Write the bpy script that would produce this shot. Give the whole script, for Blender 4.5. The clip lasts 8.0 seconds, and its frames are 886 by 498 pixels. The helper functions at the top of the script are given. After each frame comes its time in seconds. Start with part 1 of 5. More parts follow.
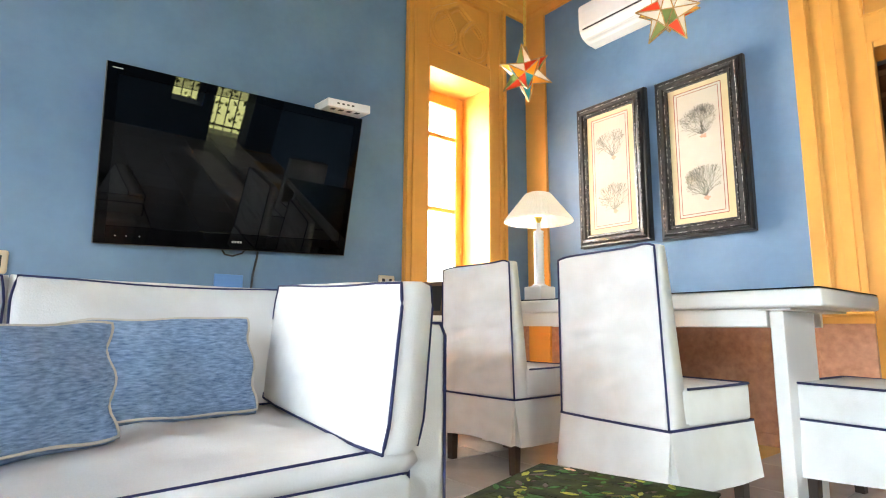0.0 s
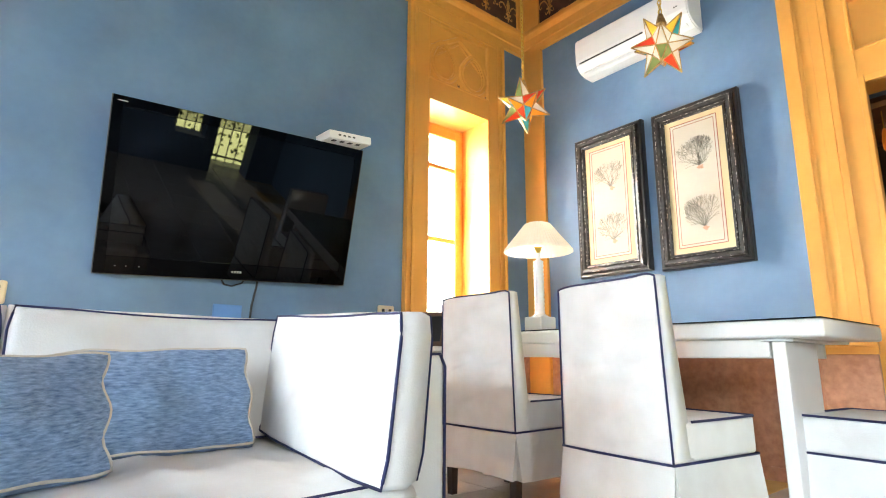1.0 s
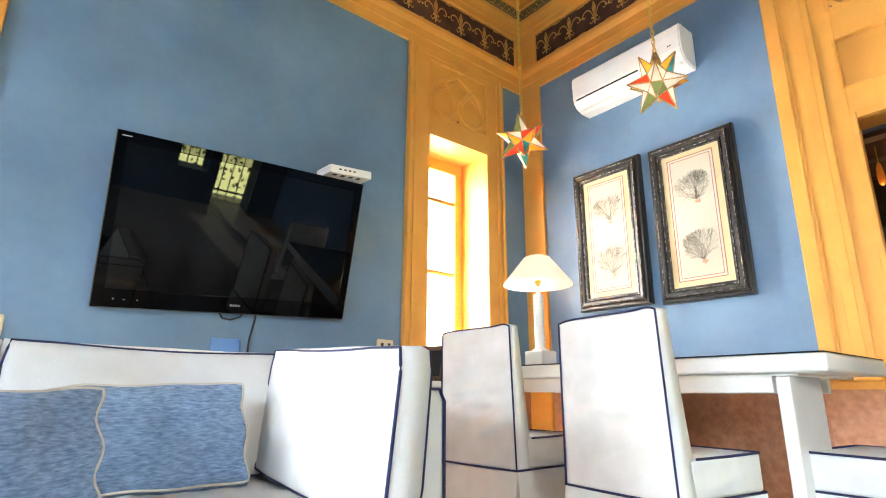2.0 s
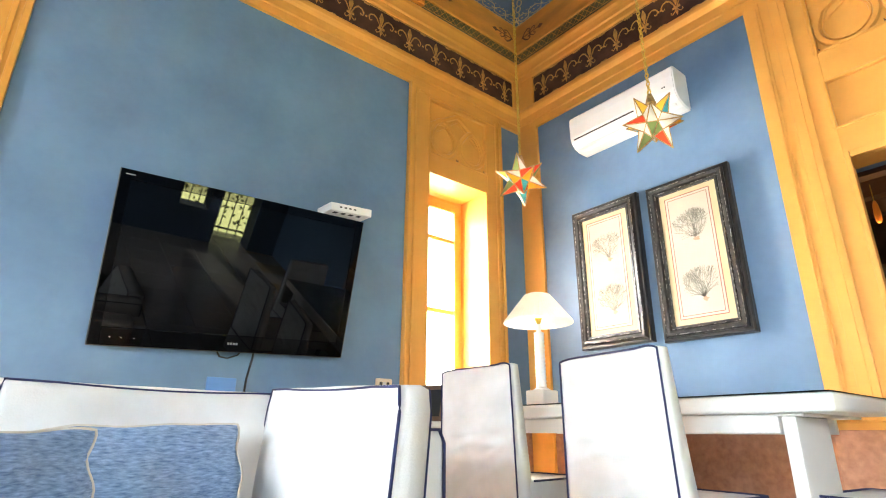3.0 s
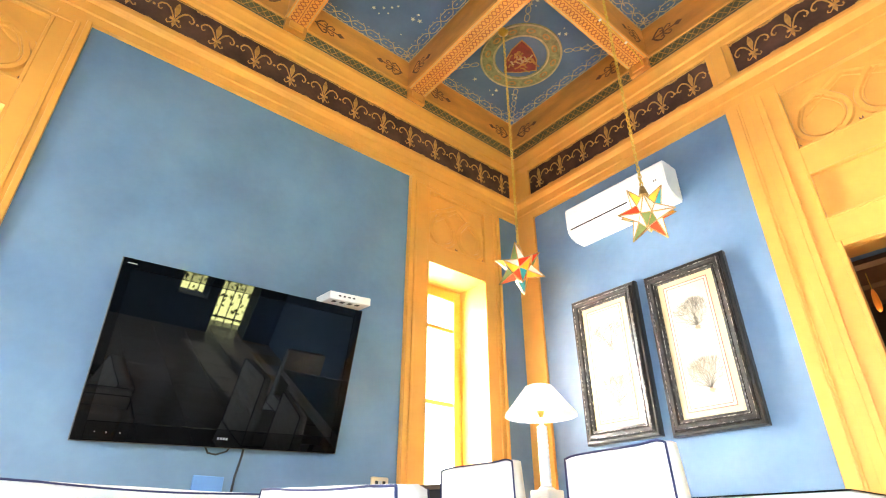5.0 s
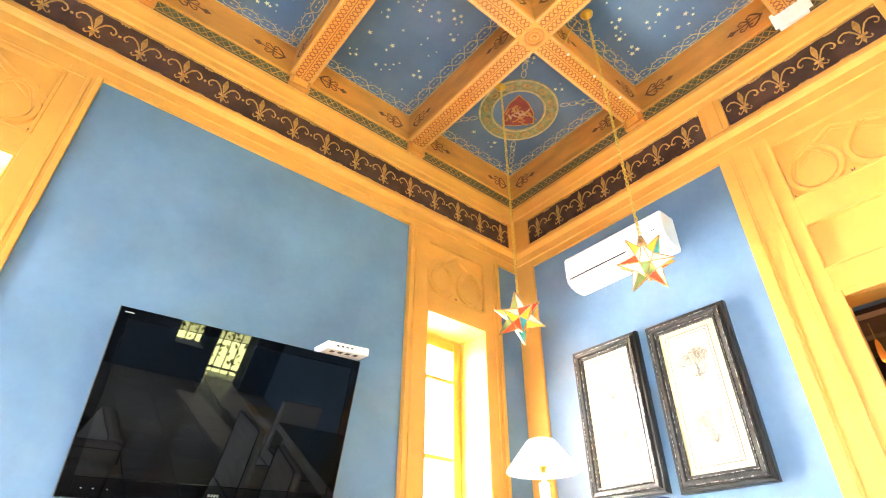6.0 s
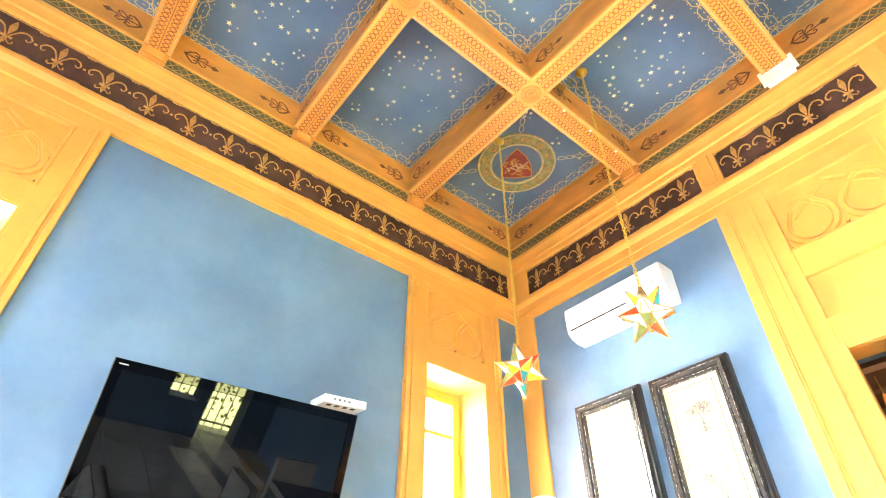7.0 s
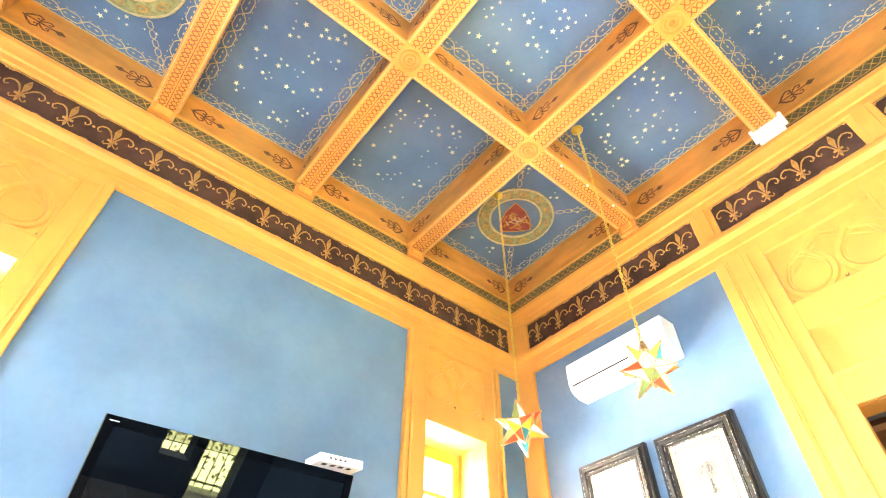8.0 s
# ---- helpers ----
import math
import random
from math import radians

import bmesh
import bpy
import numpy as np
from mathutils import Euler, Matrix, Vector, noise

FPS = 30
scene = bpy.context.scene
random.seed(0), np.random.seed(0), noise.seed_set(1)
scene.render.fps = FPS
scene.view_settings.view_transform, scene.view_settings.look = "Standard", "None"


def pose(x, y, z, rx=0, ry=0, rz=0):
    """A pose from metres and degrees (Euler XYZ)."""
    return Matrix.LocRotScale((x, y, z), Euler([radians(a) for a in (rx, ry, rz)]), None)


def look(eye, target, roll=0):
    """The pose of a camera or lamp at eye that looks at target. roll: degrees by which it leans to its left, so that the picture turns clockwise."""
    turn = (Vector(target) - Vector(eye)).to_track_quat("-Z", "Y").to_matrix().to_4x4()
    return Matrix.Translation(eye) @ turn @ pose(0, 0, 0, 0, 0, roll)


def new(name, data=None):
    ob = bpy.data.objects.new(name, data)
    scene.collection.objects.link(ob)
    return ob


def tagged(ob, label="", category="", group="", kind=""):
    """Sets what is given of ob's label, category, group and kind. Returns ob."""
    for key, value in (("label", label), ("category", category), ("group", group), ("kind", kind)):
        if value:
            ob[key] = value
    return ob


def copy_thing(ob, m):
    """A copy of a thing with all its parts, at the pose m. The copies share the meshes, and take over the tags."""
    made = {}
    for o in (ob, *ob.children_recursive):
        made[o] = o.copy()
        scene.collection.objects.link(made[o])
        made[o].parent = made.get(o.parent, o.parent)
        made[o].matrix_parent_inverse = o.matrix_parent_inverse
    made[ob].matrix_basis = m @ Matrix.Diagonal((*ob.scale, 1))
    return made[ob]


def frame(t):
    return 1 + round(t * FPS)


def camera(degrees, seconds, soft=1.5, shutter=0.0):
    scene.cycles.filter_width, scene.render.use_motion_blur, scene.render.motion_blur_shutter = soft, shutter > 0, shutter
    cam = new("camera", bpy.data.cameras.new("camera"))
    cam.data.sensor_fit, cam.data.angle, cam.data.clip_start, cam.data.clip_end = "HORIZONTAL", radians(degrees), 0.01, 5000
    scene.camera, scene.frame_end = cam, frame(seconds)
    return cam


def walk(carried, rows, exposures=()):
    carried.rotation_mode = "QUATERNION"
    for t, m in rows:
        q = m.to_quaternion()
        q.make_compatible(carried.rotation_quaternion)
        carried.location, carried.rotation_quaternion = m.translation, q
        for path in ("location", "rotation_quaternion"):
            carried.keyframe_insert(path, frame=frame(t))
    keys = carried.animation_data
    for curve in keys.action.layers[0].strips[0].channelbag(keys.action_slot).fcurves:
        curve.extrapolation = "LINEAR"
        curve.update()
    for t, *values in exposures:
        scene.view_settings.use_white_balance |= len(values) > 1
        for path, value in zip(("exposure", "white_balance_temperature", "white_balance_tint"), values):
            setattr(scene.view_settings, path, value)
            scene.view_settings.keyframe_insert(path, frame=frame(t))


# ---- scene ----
SKY = 0.12
LAMP_W, STAR_W, SOUTH_W, WEST_W = 1.0, 0.5, 36.0, 740.0
NORTH_W = (20.0, 55.0)
EXPOSURES = [(0.0, 0.76), (1.5, 0.87), (3.5, 1.16), (4.5, 1.41), (6.0, 1.92), (6.5, 2.04), (8.0, 2.36)]
E_Z = 0.62
ROWS = [
    (0.0, -38.87, 8.34, 0.40), (0.5, -38.87, 9.90, 0.40), (1.0, -38.87, 11.53, 0.40), (1.5, -38.88, 13.26, 0.40),
    (3.0, -38.89, 19.05, 0.40), (3.5, -38.89, 21.27, 0.38), (4.0, -38.89, 23.59, 0.38), (4.5, -38.90, 25.98, 0.37),
    (6.0, -38.95, 33.69, 0.42), (6.5, -38.95, 36.39, 0.47), (7.0, -38.97, 39.08, 0.49), (7.5, -38.97, 41.82, 0.52),
    (8.0, -38.97, 44.73, 0.56),
]


def aim(yaw, pitch, roll):
    y, p = radians(yaw), radians(pitch)
    way = (-math.sin(y) * math.cos(p), math.cos(y) * math.cos(p), E_Z + math.sin(p))
    return look((0, 0, E_Z), way, roll)


cam = camera(78.86, 8.0, 1.1)
walk(cam, [(t, aim(y, p, r)) for t, y, p, r in ROWS], EXPOSURES)

# ---- light ----
world = bpy.data.worlds.new("sky")
scene.world = world
world.use_nodes = True
wn = world.node_tree
sky = wn.nodes.new("ShaderNodeTexSky")
sky.sky_type, sky.sun_disc = "NISHITA", False
sky.sun_elevation, sky.sun_rotation = radians(40), radians(188)
wn.links.new(sky.outputs["Color"], wn.nodes["Background"].inputs["Color"])
wn.nodes["Background"].inputs["Strength"].default_value = SKY


def lamp(name, kind, m, energy, color=(1, 1, 1), **values):
    data = bpy.data.lights.new(name, kind)
    data.energy, data.color = energy, color
    if kind == "AREA":
        data.shape, data.size, data.size_y = "RECTANGLE", values["size"][0], values["size"][1]
    elif kind == "SUN":
        data.angle = values["angle"]
    else:
        data.shadow_soft_size = values["soft"]
    ob = new(name, data)
    ob.matrix_world = m
    return ob


# sun from the south, over the garden
lamp("sun", "SUN", look((-1.2, -9, 7.6), (0, 0, 0)), 4.0, (1.0, 0.93, 0.82), angle=radians(0.6))

# ---- materials ----


def mat(name, color, rough=0.6, vary=0.12, scale=6.0, fine=60.0, bump=0.1, metal=0.0, second=None, island=0.0, obj=0.0, stretch=None, sheen=0.0, spec=None, ramp_at=(0.3, 0.7), folds=0.0):
    m = bpy.data.materials.new(name)
    m.use_nodes = True
    nt = m.node_tree
    n, k = nt.nodes, nt.links
    b = n["Principled BSDF"]
    co = n.new("ShaderNodeTexCoord")
    src = co.outputs["Object"]
    if stretch:
        mp = n.new("ShaderNodeMapping")
        mp.inputs["Scale"].default_value = stretch
        k.new(src, mp.inputs["Vector"])
        src = mp.outputs["Vector"]
    big, small = n.new("ShaderNodeTexNoise"), n.new("ShaderNodeTexNoise")
    big.inputs["Scale"].default_value, small.inputs["Scale"].default_value = scale, fine
    big.inputs["Detail"].default_value, small.inputs["Detail"].default_value = 5, 3
    k.new(src, big.inputs["Vector"])
    k.new(src, small.inputs["Vector"])
    mix = n.new("ShaderNodeMix")
    mix.data_type = "RGBA"
    lo = tuple(c * (1 - vary) for c in color)
    hi = second or tuple(min(1, c * (1 + vary)) for c in color)
    mix.inputs["A"].default_value, mix.inputs["B"].default_value = (*lo, 1), (*hi, 1)
    ramp = n.new("ShaderNodeMapRange")
    ramp.inputs["From Min"].default_value, ramp.inputs["From Max"].default_value = ramp_at
    k.new(big.outputs["Fac"], ramp.inputs["Value"])
    k.new(ramp.outputs["Result"], mix.inputs["Factor"])
    hsv = n.new("ShaderNodeHueSaturation")
    k.new(mix.outputs["Result"], hsv.inputs["Color"])
    add = n.new("ShaderNodeMath")
    add.operation = "MULTIPLY_ADD"
    add.inputs[1].default_value, add.inputs[2].default_value = vary * 0.8, 1 - vary * 0.4
    k.new(small.outputs["Fac"], add.inputs[0])
    value = add.outputs["Value"]
    if island or obj:
        info = n.new("ShaderNodeObjectInfo") if obj else n.new("ShaderNodeNewGeometry")
        more = n.new("ShaderNodeMath")
        more.operation = "MULTIPLY_ADD"
        more.inputs[1].default_value = obj or island
        k.new(info.outputs["Random" if obj else "Random Per Island"], more.inputs[0])
        k.new(value, more.inputs[2])
        value = more.outputs["Value"]
    k.new(value, hsv.inputs["Value"])
    k.new(hsv.outputs["Color"], b.inputs["Base Color"])
    b.inputs["Roughness"].default_value, b.inputs["Metallic"].default_value = rough, metal
    if spec is not None:
        b.inputs["Specular IOR Level"].default_value = spec
    if sheen:
        b.inputs["Sheen Weight"].default_value = sheen
    if bump:
        bm_ = n.new("ShaderNodeBump")
        bm_.inputs["Strength"].default_value, bm_.inputs["Distance"].default_value = bump, 0.004
        k.new(small.outputs["Fac"], bm_.inputs["Height"])
        k.new(bm_.outputs["Normal"], b.inputs["Normal"])
        if folds:
            # soft creases: stretched noise at hand's-width size
            mp2, cr, b2 = n.new("ShaderNodeMapping"), n.new("ShaderNodeTexNoise"), n.new("ShaderNodeBump")
            mp2.inputs["Scale"].default_value = (4.5, 4.0, 7.0)
            mp2.inputs["Rotation"].default_value = (0.25, 0.15, 0.0)
            cr.inputs["Scale"].default_value, cr.inputs["Detail"].default_value, cr.inputs["Distortion"].default_value = 1.0, 0.6, 0.5
            b2.inputs["Strength"].default_value, b2.inputs["Distance"].default_value = folds, 0.03
            k.new(co.outputs["Object"], mp2.inputs["Vector"])
            k.new(mp2.outputs["Vector"], cr.inputs["Vector"])
            k.new(cr.outputs["Fac"], b2.inputs["Height"])
            k.new(b2.outputs["Normal"], bm_.inputs["Normal"])
    return m


def glow(name, color, strength):
    m = bpy.data.materials.new(name)
    m.use_nodes = True
    b = m.node_tree.nodes["Principled BSDF"]
    b.inputs["Base Color"].default_value = (*color, 1)
    b.inputs["Emission Color"].default_value, b.inputs["Emission Strength"].default_value = (*color, 1), strength
    return m


def glass(name, color=(1, 1, 1), rough=0.0):
    m = bpy.data.materials.new(name)
    m.use_nodes = True
    b = m.node_tree.nodes["Principled BSDF"]
    b.inputs["Base Color"].default_value = (*color, 1)
    b.inputs["Transmission Weight"].default_value, b.inputs["Roughness"].default_value = 1.0, rough
    b.inputs["IOR"].default_value = 1.45
    return m


BLUE = mat("blue_wall_paint", (0.116, 0.203, 0.322), 0.5, 0.16, 1.7, 24, 0.10, second=(0.160, 0.262, 0.392))
OCHRE = mat("ochre_paint", (0.70, 0.330, 0.064), 0.42, 0.09, 2.5, 30, 0.08, spec=0.3)
RIB_ORANGE = mat("orange_ochre_rib", (0.70, 0.31, 0.055), 0.5, 0.12, 2.5, 30, 0.08)
OCHRE_BOARD = mat("orange_ceiling_board", (0.58, 0.235, 0.04), 0.5, 0.22, 3.0, 40, 0.1, stretch=(1, 1, 3))
BROWN_FRIEZE = mat("dark_brown_frieze", (0.052, 0.018, 0.011), 0.6, 0.35, 5, 40, 0.1, second=(0.098, 0.044, 0.032), spec=0.3)
GOLD = mat("gold_paint", (0.46, 0.235, 0.05), 0.42, 0.4, 20, 90, 0.1)
PALE_GOLD = mat("pale_gold_line", (0.54, 0.42, 0.22), 0.5, 0.25, 15, 80, 0)
STAR_GOLD = mat("star_gilding", (0.95, 0.86, 0.55), 0.35, 0.1, 15, 80, 0, island=-0.35)
DARK_GREEN = mat("dark_green_band", (0.10, 0.085, 0.04), 0.6, 0.2, 8, 60, 0.05)
DARK_MOTIF_AND_HOLE = mat("dark_scroll_and_hole_shade", (0.13, 0.045, 0.018), 0.6, 0.25, 20, 90, 0)
RED_WAVE = mat("russet_guilloche", (0.34, 0.10, 0.025), 0.55, 0.25, 10, 80, 0)
CEIL_BLUE = mat("ceiling_blue", (0.082, 0.152, 0.272), 0.6, 0.16, 2.2, 30, 0.05, second=(0.128, 0.208, 0.335))
RING_GREEN = mat("olive_gold_ring", (0.27, 0.26, 0.10), 0.5, 0.35, 26, 70, 0)
SHIELD_RED = mat("red_shield", (0.25, 0.034, 0.022), 0.5, 0.25, 14, 70, 0)
WHITE_PAINT = mat("white_lacquer", (0.80, 0.78, 0.73), 0.3, 0.04, 3, 40, 0.02)
PLASTER = mat("bare_white_plaster", (0.85, 0.83, 0.78), 0.8, 0.06, 20, 90, 0.3)
LINEN = mat("cream_linen", (0.74, 0.72, 0.68), 1.0, 0.08, 7, 260, 0.20, second=(0.78, 0.775, 0.75), spec=0.08, folds=0.5)
NAVY = mat("navy_piping", (0.012, 0.016, 0.075), 0.75, 0.2, 30, 200, 0.1)
BLUE_CLOTH = mat("slubby_blue_chenille", (0.19, 0.315, 0.54), 0.95, 0.36, 150, 420, 0.8, second=(0.34, 0.48, 0.69), stretch=(0.35, 0.35, 1.9), sheen=0.1, spec=0.1)
CREAM_EDGE = mat("cream_cord", (0.62, 0.56, 0.46), 0.85, 0.1, 30, 200, 0.1)
DARK_WOOD = mat("dark_stained_wood", (0.035, 0.022, 0.016), 0.4, 0.3, 8, 60, 0.1, stretch=(1, 1, 0.2))
FRAME_BLACK = mat("worn_black_frame", (0.022, 0.019, 0.017), 0.30, 0.4, 30, 120, 0.2, second=(0.05, 0.045, 0.04))
FRAME_RUB_GLINT = mat("silver_rub_and_highlight", (0.06, 0.05, 0.04), 0.35, 0.3, 45, 150, 0.2, second=(0.62, 0.57, 0.50), ramp_at=(0.48, 0.60))
FRAME_WORN = mat("rubbed_frame_edge", (0.03, 0.026, 0.022), 0.36, 0.3, 38, 150, 0.2, second=(0.55, 0.50, 0.42), ramp_at=(0.70, 0.80))
PAPER = mat("aged_print_paper", (0.58, 0.52, 0.41), 0.8, 0.05, 4, 60, 0.02)
MOUNT = mat("cream_mount", (0.64, 0.52, 0.29), 0.75, 0.05, 4, 60, 0.02)
INK = mat("sepia_ink", (0.24, 0.215, 0.16), 0.8, 0.3, 30, 90, 0)
RED_LINE = mat("red_ruled_line", (0.32, 0.11, 0.07), 0.8, 0.1, 30, 90, 0)
PINK_INK = mat("pale_russet_wash", (0.62, 0.34, 0.22), 0.8, 0.2, 30, 90, 0)
BLACK_GLOSS = mat("black_gloss_plastic", (0.0006, 0.0006, 0.0007), 0.02, 0.1, 5, 40, 0, spec=0.10)
SCREEN = mat("black_glass_screen", (0.0005, 0.0005, 0.0006), 0.02, 0.1, 5, 40, 0, spec=0.22)
DARK_METAL = mat("dark_grey_metal", (0.10, 0.10, 0.10), 0.4, 0.1, 9, 70, 0, metal=1.0)
SILVER = mat("grey_metal", (0.5, 0.5, 0.5), 0.35, 0.1, 9, 70, 0, metal=1.0)
WHITE_PLASTIC = mat("white_plastic", (0.80, 0.80, 0.78), 0.35, 0.03, 5, 60, 0)
BLACK_MATT = mat("black_matt", (0.012, 0.012, 0.012), 0.6, 0.1, 9, 70, 0)
BEIGE_PLASTIC = mat("beige_plastic", (0.62, 0.52, 0.36), 0.4, 0.05, 9, 70, 0)
BLUE_PLATE = mat("blue_cover_plate", (0.10, 0.24, 0.55), 0.45, 0.05, 9, 70, 0)
MARBLE = mat("red_verona_marble", (0.42, 0.185, 0.10), 0.3, 0.16, 26, 110, 0.05, second=(0.52, 0.27, 0.16))
FLOOR_PALE = mat("pale_marble_tile", (0.52, 0.49, 0.45), 0.18, 0.10, 5, 40, 0.01, obj=0.12)
FLOOR_OCHRE = mat("ochre_marble_tile", (0.50, 0.33, 0.10), 0.2, 0.15, 7, 40, 0.01, obj=0.12)
GROUT = mat("floor_mortar", (0.35, 0.32, 0.28), 0.8, 0.1, 9, 70, 0.1)
BRASS = mat("brass", (0.66, 0.44, 0.07), 0.3, 0.15, 20, 80, 0, metal=0.55)
SOLDER = mat("aged_brass_came", (0.40, 0.26, 0.10), 0.35, 0.4, 40, 90, 0, metal=0.8)
CORD = mat("cable_black", (0.01, 0.01, 0.01), 0.5, 0.1, 9, 70, 0)
PANE = glass("window_glass")
DARK_ROOM = mat("dimness_coloured_wall", (0.05, 0.03, 0.02), 0.8, 0.3, 5, 40, 0.1)
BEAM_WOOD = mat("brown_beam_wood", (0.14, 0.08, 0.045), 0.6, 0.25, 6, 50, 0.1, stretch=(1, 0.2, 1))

# ---- mesh helpers ----


def box(bm, x0, y0, z0, x1, y1, z1, mi=0):
    v = [bm.verts.new(p) for p in ((x0, y0, z0), (x1, y0, z0), (x1, y1, z0), (x0, y1, z0), (x0, y0, z1), (x1, y0, z1), (x1, y1, z1), (x0, y1, z1))]
    for q in ((3, 2, 1, 0), (4, 5, 6, 7), (0, 1, 5, 4), (1, 2, 6, 5), (2, 3, 7, 6), (3, 0, 4, 7)):
        bm.faces.new([v[i] for i in q]).material_index = mi
    return v


def boxes(rows, bevel=0.0, seg=2):
    bm = bmesh.new()
    for r in rows:
        box(bm, *r)
    if bevel:
        bmesh.ops.bevel(bm, geom=bm.edges[:], offset=bevel, segments=seg, affect="EDGES", profile=0.6)
    return bm


def mesh_of(name, bm, mats, smooth=False):
    me = bpy.data.meshes.new(name)
    bm.normal_update()
    bm.to_mesh(me)
    bm.free()
    for m in mats if isinstance(mats, (list, tuple)) else [mats]:
        me.materials.append(m)
    if smooth:
        me.shade_smooth()
    return me


def part(name, bm, material, parent=None, label="", smooth=False, at=None):
    ob = new(name, mesh_of(name, bm, material, smooth))
    if parent:
        ob.parent = parent
    if at is not None:
        ob.matrix_basis = at
    if label:
        ob["label"] = label
    return ob


def piece(name, me, parent, m):
    ob = new(name, me)
    ob.parent = parent
    ob.matrix_basis = m
    return ob


def thing(name, label, category, m=None, group="", kind=""):
    ob = new(name)
    ob.empty_display_size = 0.1
    if m is not None:
        ob.matrix_basis = m
    return tagged(ob, label, category, group, kind)


def setting(name, bm, material, label, category, smooth=False):
    return tagged(part(name, bm, material, smooth=smooth), label, category, kind="structure")


def flat(bm, pts, mi=0, depth=0.0, axis=(0, 0, 1)):
    """A flat polygon of 3D points, with some depth along axis."""
    a = [bm.verts.new(p) for p in pts]
    bm.faces.new(a).material_index = mi
    if depth:
        d = Vector(axis) * depth
        c = [bm.verts.new(Vector(p) + d) for p in pts]
        bm.faces.new(c[::-1]).material_index = mi
        for i in range(len(a)):
            j = (i + 1) % len(a)
            bm.faces.new((a[j], a[i], c[i], c[j])).material_index = mi


def ribbon(bm, pts, width, up, mi=0, thick=0.0):
    """A flat strip along 3D points, lying across the direction up; with thick, a raised one."""
    up = Vector(up)
    rows = []
    for i, p in enumerate(pts):
        p = Vector(p)
        d = Vector(pts[min(i + 1, len(pts) - 1)]) - Vector(pts[max(i - 1, 0)])
        s = d.cross(up).normalized() * width * 0.5
        if thick:
            rows.append([bm.verts.new(p + s), bm.verts.new(p + s * 0.6 + up * thick), bm.verts.new(p - s * 0.6 + up * thick), bm.verts.new(p - s)])
        else:
            rows.append([bm.verts.new(p + s), bm.verts.new(p - s)])
    for a, b in zip(rows, rows[1:]):
        for i in range(len(a) - 1):
            bm.faces.new((a[i], a[i + 1], b[i + 1], b[i])).material_index = mi


def tube(bm, pts, radius, sides=6, mi=0, closed=False):
    """A round tube along 3D points."""
    pts = [Vector(p) for p in pts]
    n = len(pts)
    rings = []
    for i, p in enumerate(pts):
        d = (pts[(i + 1) % n] - pts[i - 1]) if closed else (pts[min(i + 1, n - 1)] - pts[max(i - 1, 0)])
        d.normalize()
        a = d.cross(Vector((0, 0, 1)) if abs(d.z) < 0.9 else Vector((1, 0, 0))).normalized()
        b = d.cross(a)
        r = radius[i] if isinstance(radius, (list, tuple)) else radius
        rings.append([bm.verts.new(p + (a * math.cos(2 * math.pi * s / sides) + b * math.sin(2 * math.pi * s / sides)) * r) for s in range(sides)])
    for i in range(n if closed else n - 1):
        a, b = rings[i], rings[(i + 1) % n]
        for s in range(sides):
            bm.faces.new((a[s], a[(s + 1) % sides], b[(s + 1) % sides], b[s])).material_index = mi
    if not closed:
        bm.faces.new(rings[0]).material_index = mi
        bm.faces.new(rings[-1][::-1]).material_index = mi


def lathe(bm, profile, sides=32, centre=(0, 0), mi=0, caps=True):
    """A solid of revolution about z from rows of (radius, z)."""
    rings = [[bm.verts.new((centre[0] + r * math.cos(2 * math.pi * s / sides), centre[1] + r * math.sin(2 * math.pi * s / sides), z)) for s in range(sides)] for r, z in profile]
    for a, b in zip(rings, rings[1:]):
        for s in range(sides):
            bm.faces.new((a[s], a[(s + 1) % sides], b[(s + 1) % sides], b[s])).material_index = mi
    for ring in (rings[0][::-1], rings[-1]) if caps else ():
        if (ring[0].co - ring[1].co).length > 1e-5:
            bm.faces.new(ring).material_index = mi


def sweep(bm, profile, a, b, out, mi=0):
    """A moulding from a to b (points at the wall's foot of the profile); profile rows are (out from the wall, z), out is the wall's normal."""
    a, b, out = Vector(a), Vector(b), Vector(out)
    ends = [[bm.verts.new(p + out * o + Vector((0, 0, z))) for o, z in profile] for p in (a, b)]
    for i in range(len(profile) - 1):
        bm.faces.new((ends[0][i], ends[0][i + 1], ends[1][i + 1], ends[1][i])).material_index = mi
    for e in ends:
        bm.faces.new(e).material_index = mi

# ---- large structure ----
XB, YA = 3.30, 2.956          # inner faces of the east and north walls
XW, YS = -4.6, -3.0           # west and south walls
T = 0.40
Z_BLUE, Z_FR0, Z_FR1, Z_CORN, Z_LAT, Z_PAN = 3.24, 3.48, 3.77, 3.97, 4.08, 4.405
OPEN_N = [(2.214, 2.83, 0.0, 2.52), (-1.031, -0.415, 0.0, 2.52)]
OPEN_E = [(-0.07, 0.70, 0.0, 2.10)]


def wall_rows(u0, u1, openings, top):
    """Upright boxes (u0, u1, z0, z1) of a wall that leave the openings free."""
    rows, u = [], u0
    for a, b, z0, z1 in sorted(openings):
        rows.append((u, a, 0.0, top))
        if z0 > 0:
            rows.append((a, b, 0.0, z0))
        rows.append((a, b, z1, top))
        u = b
    rows.append((u, u1, 0.0, top))
    return rows


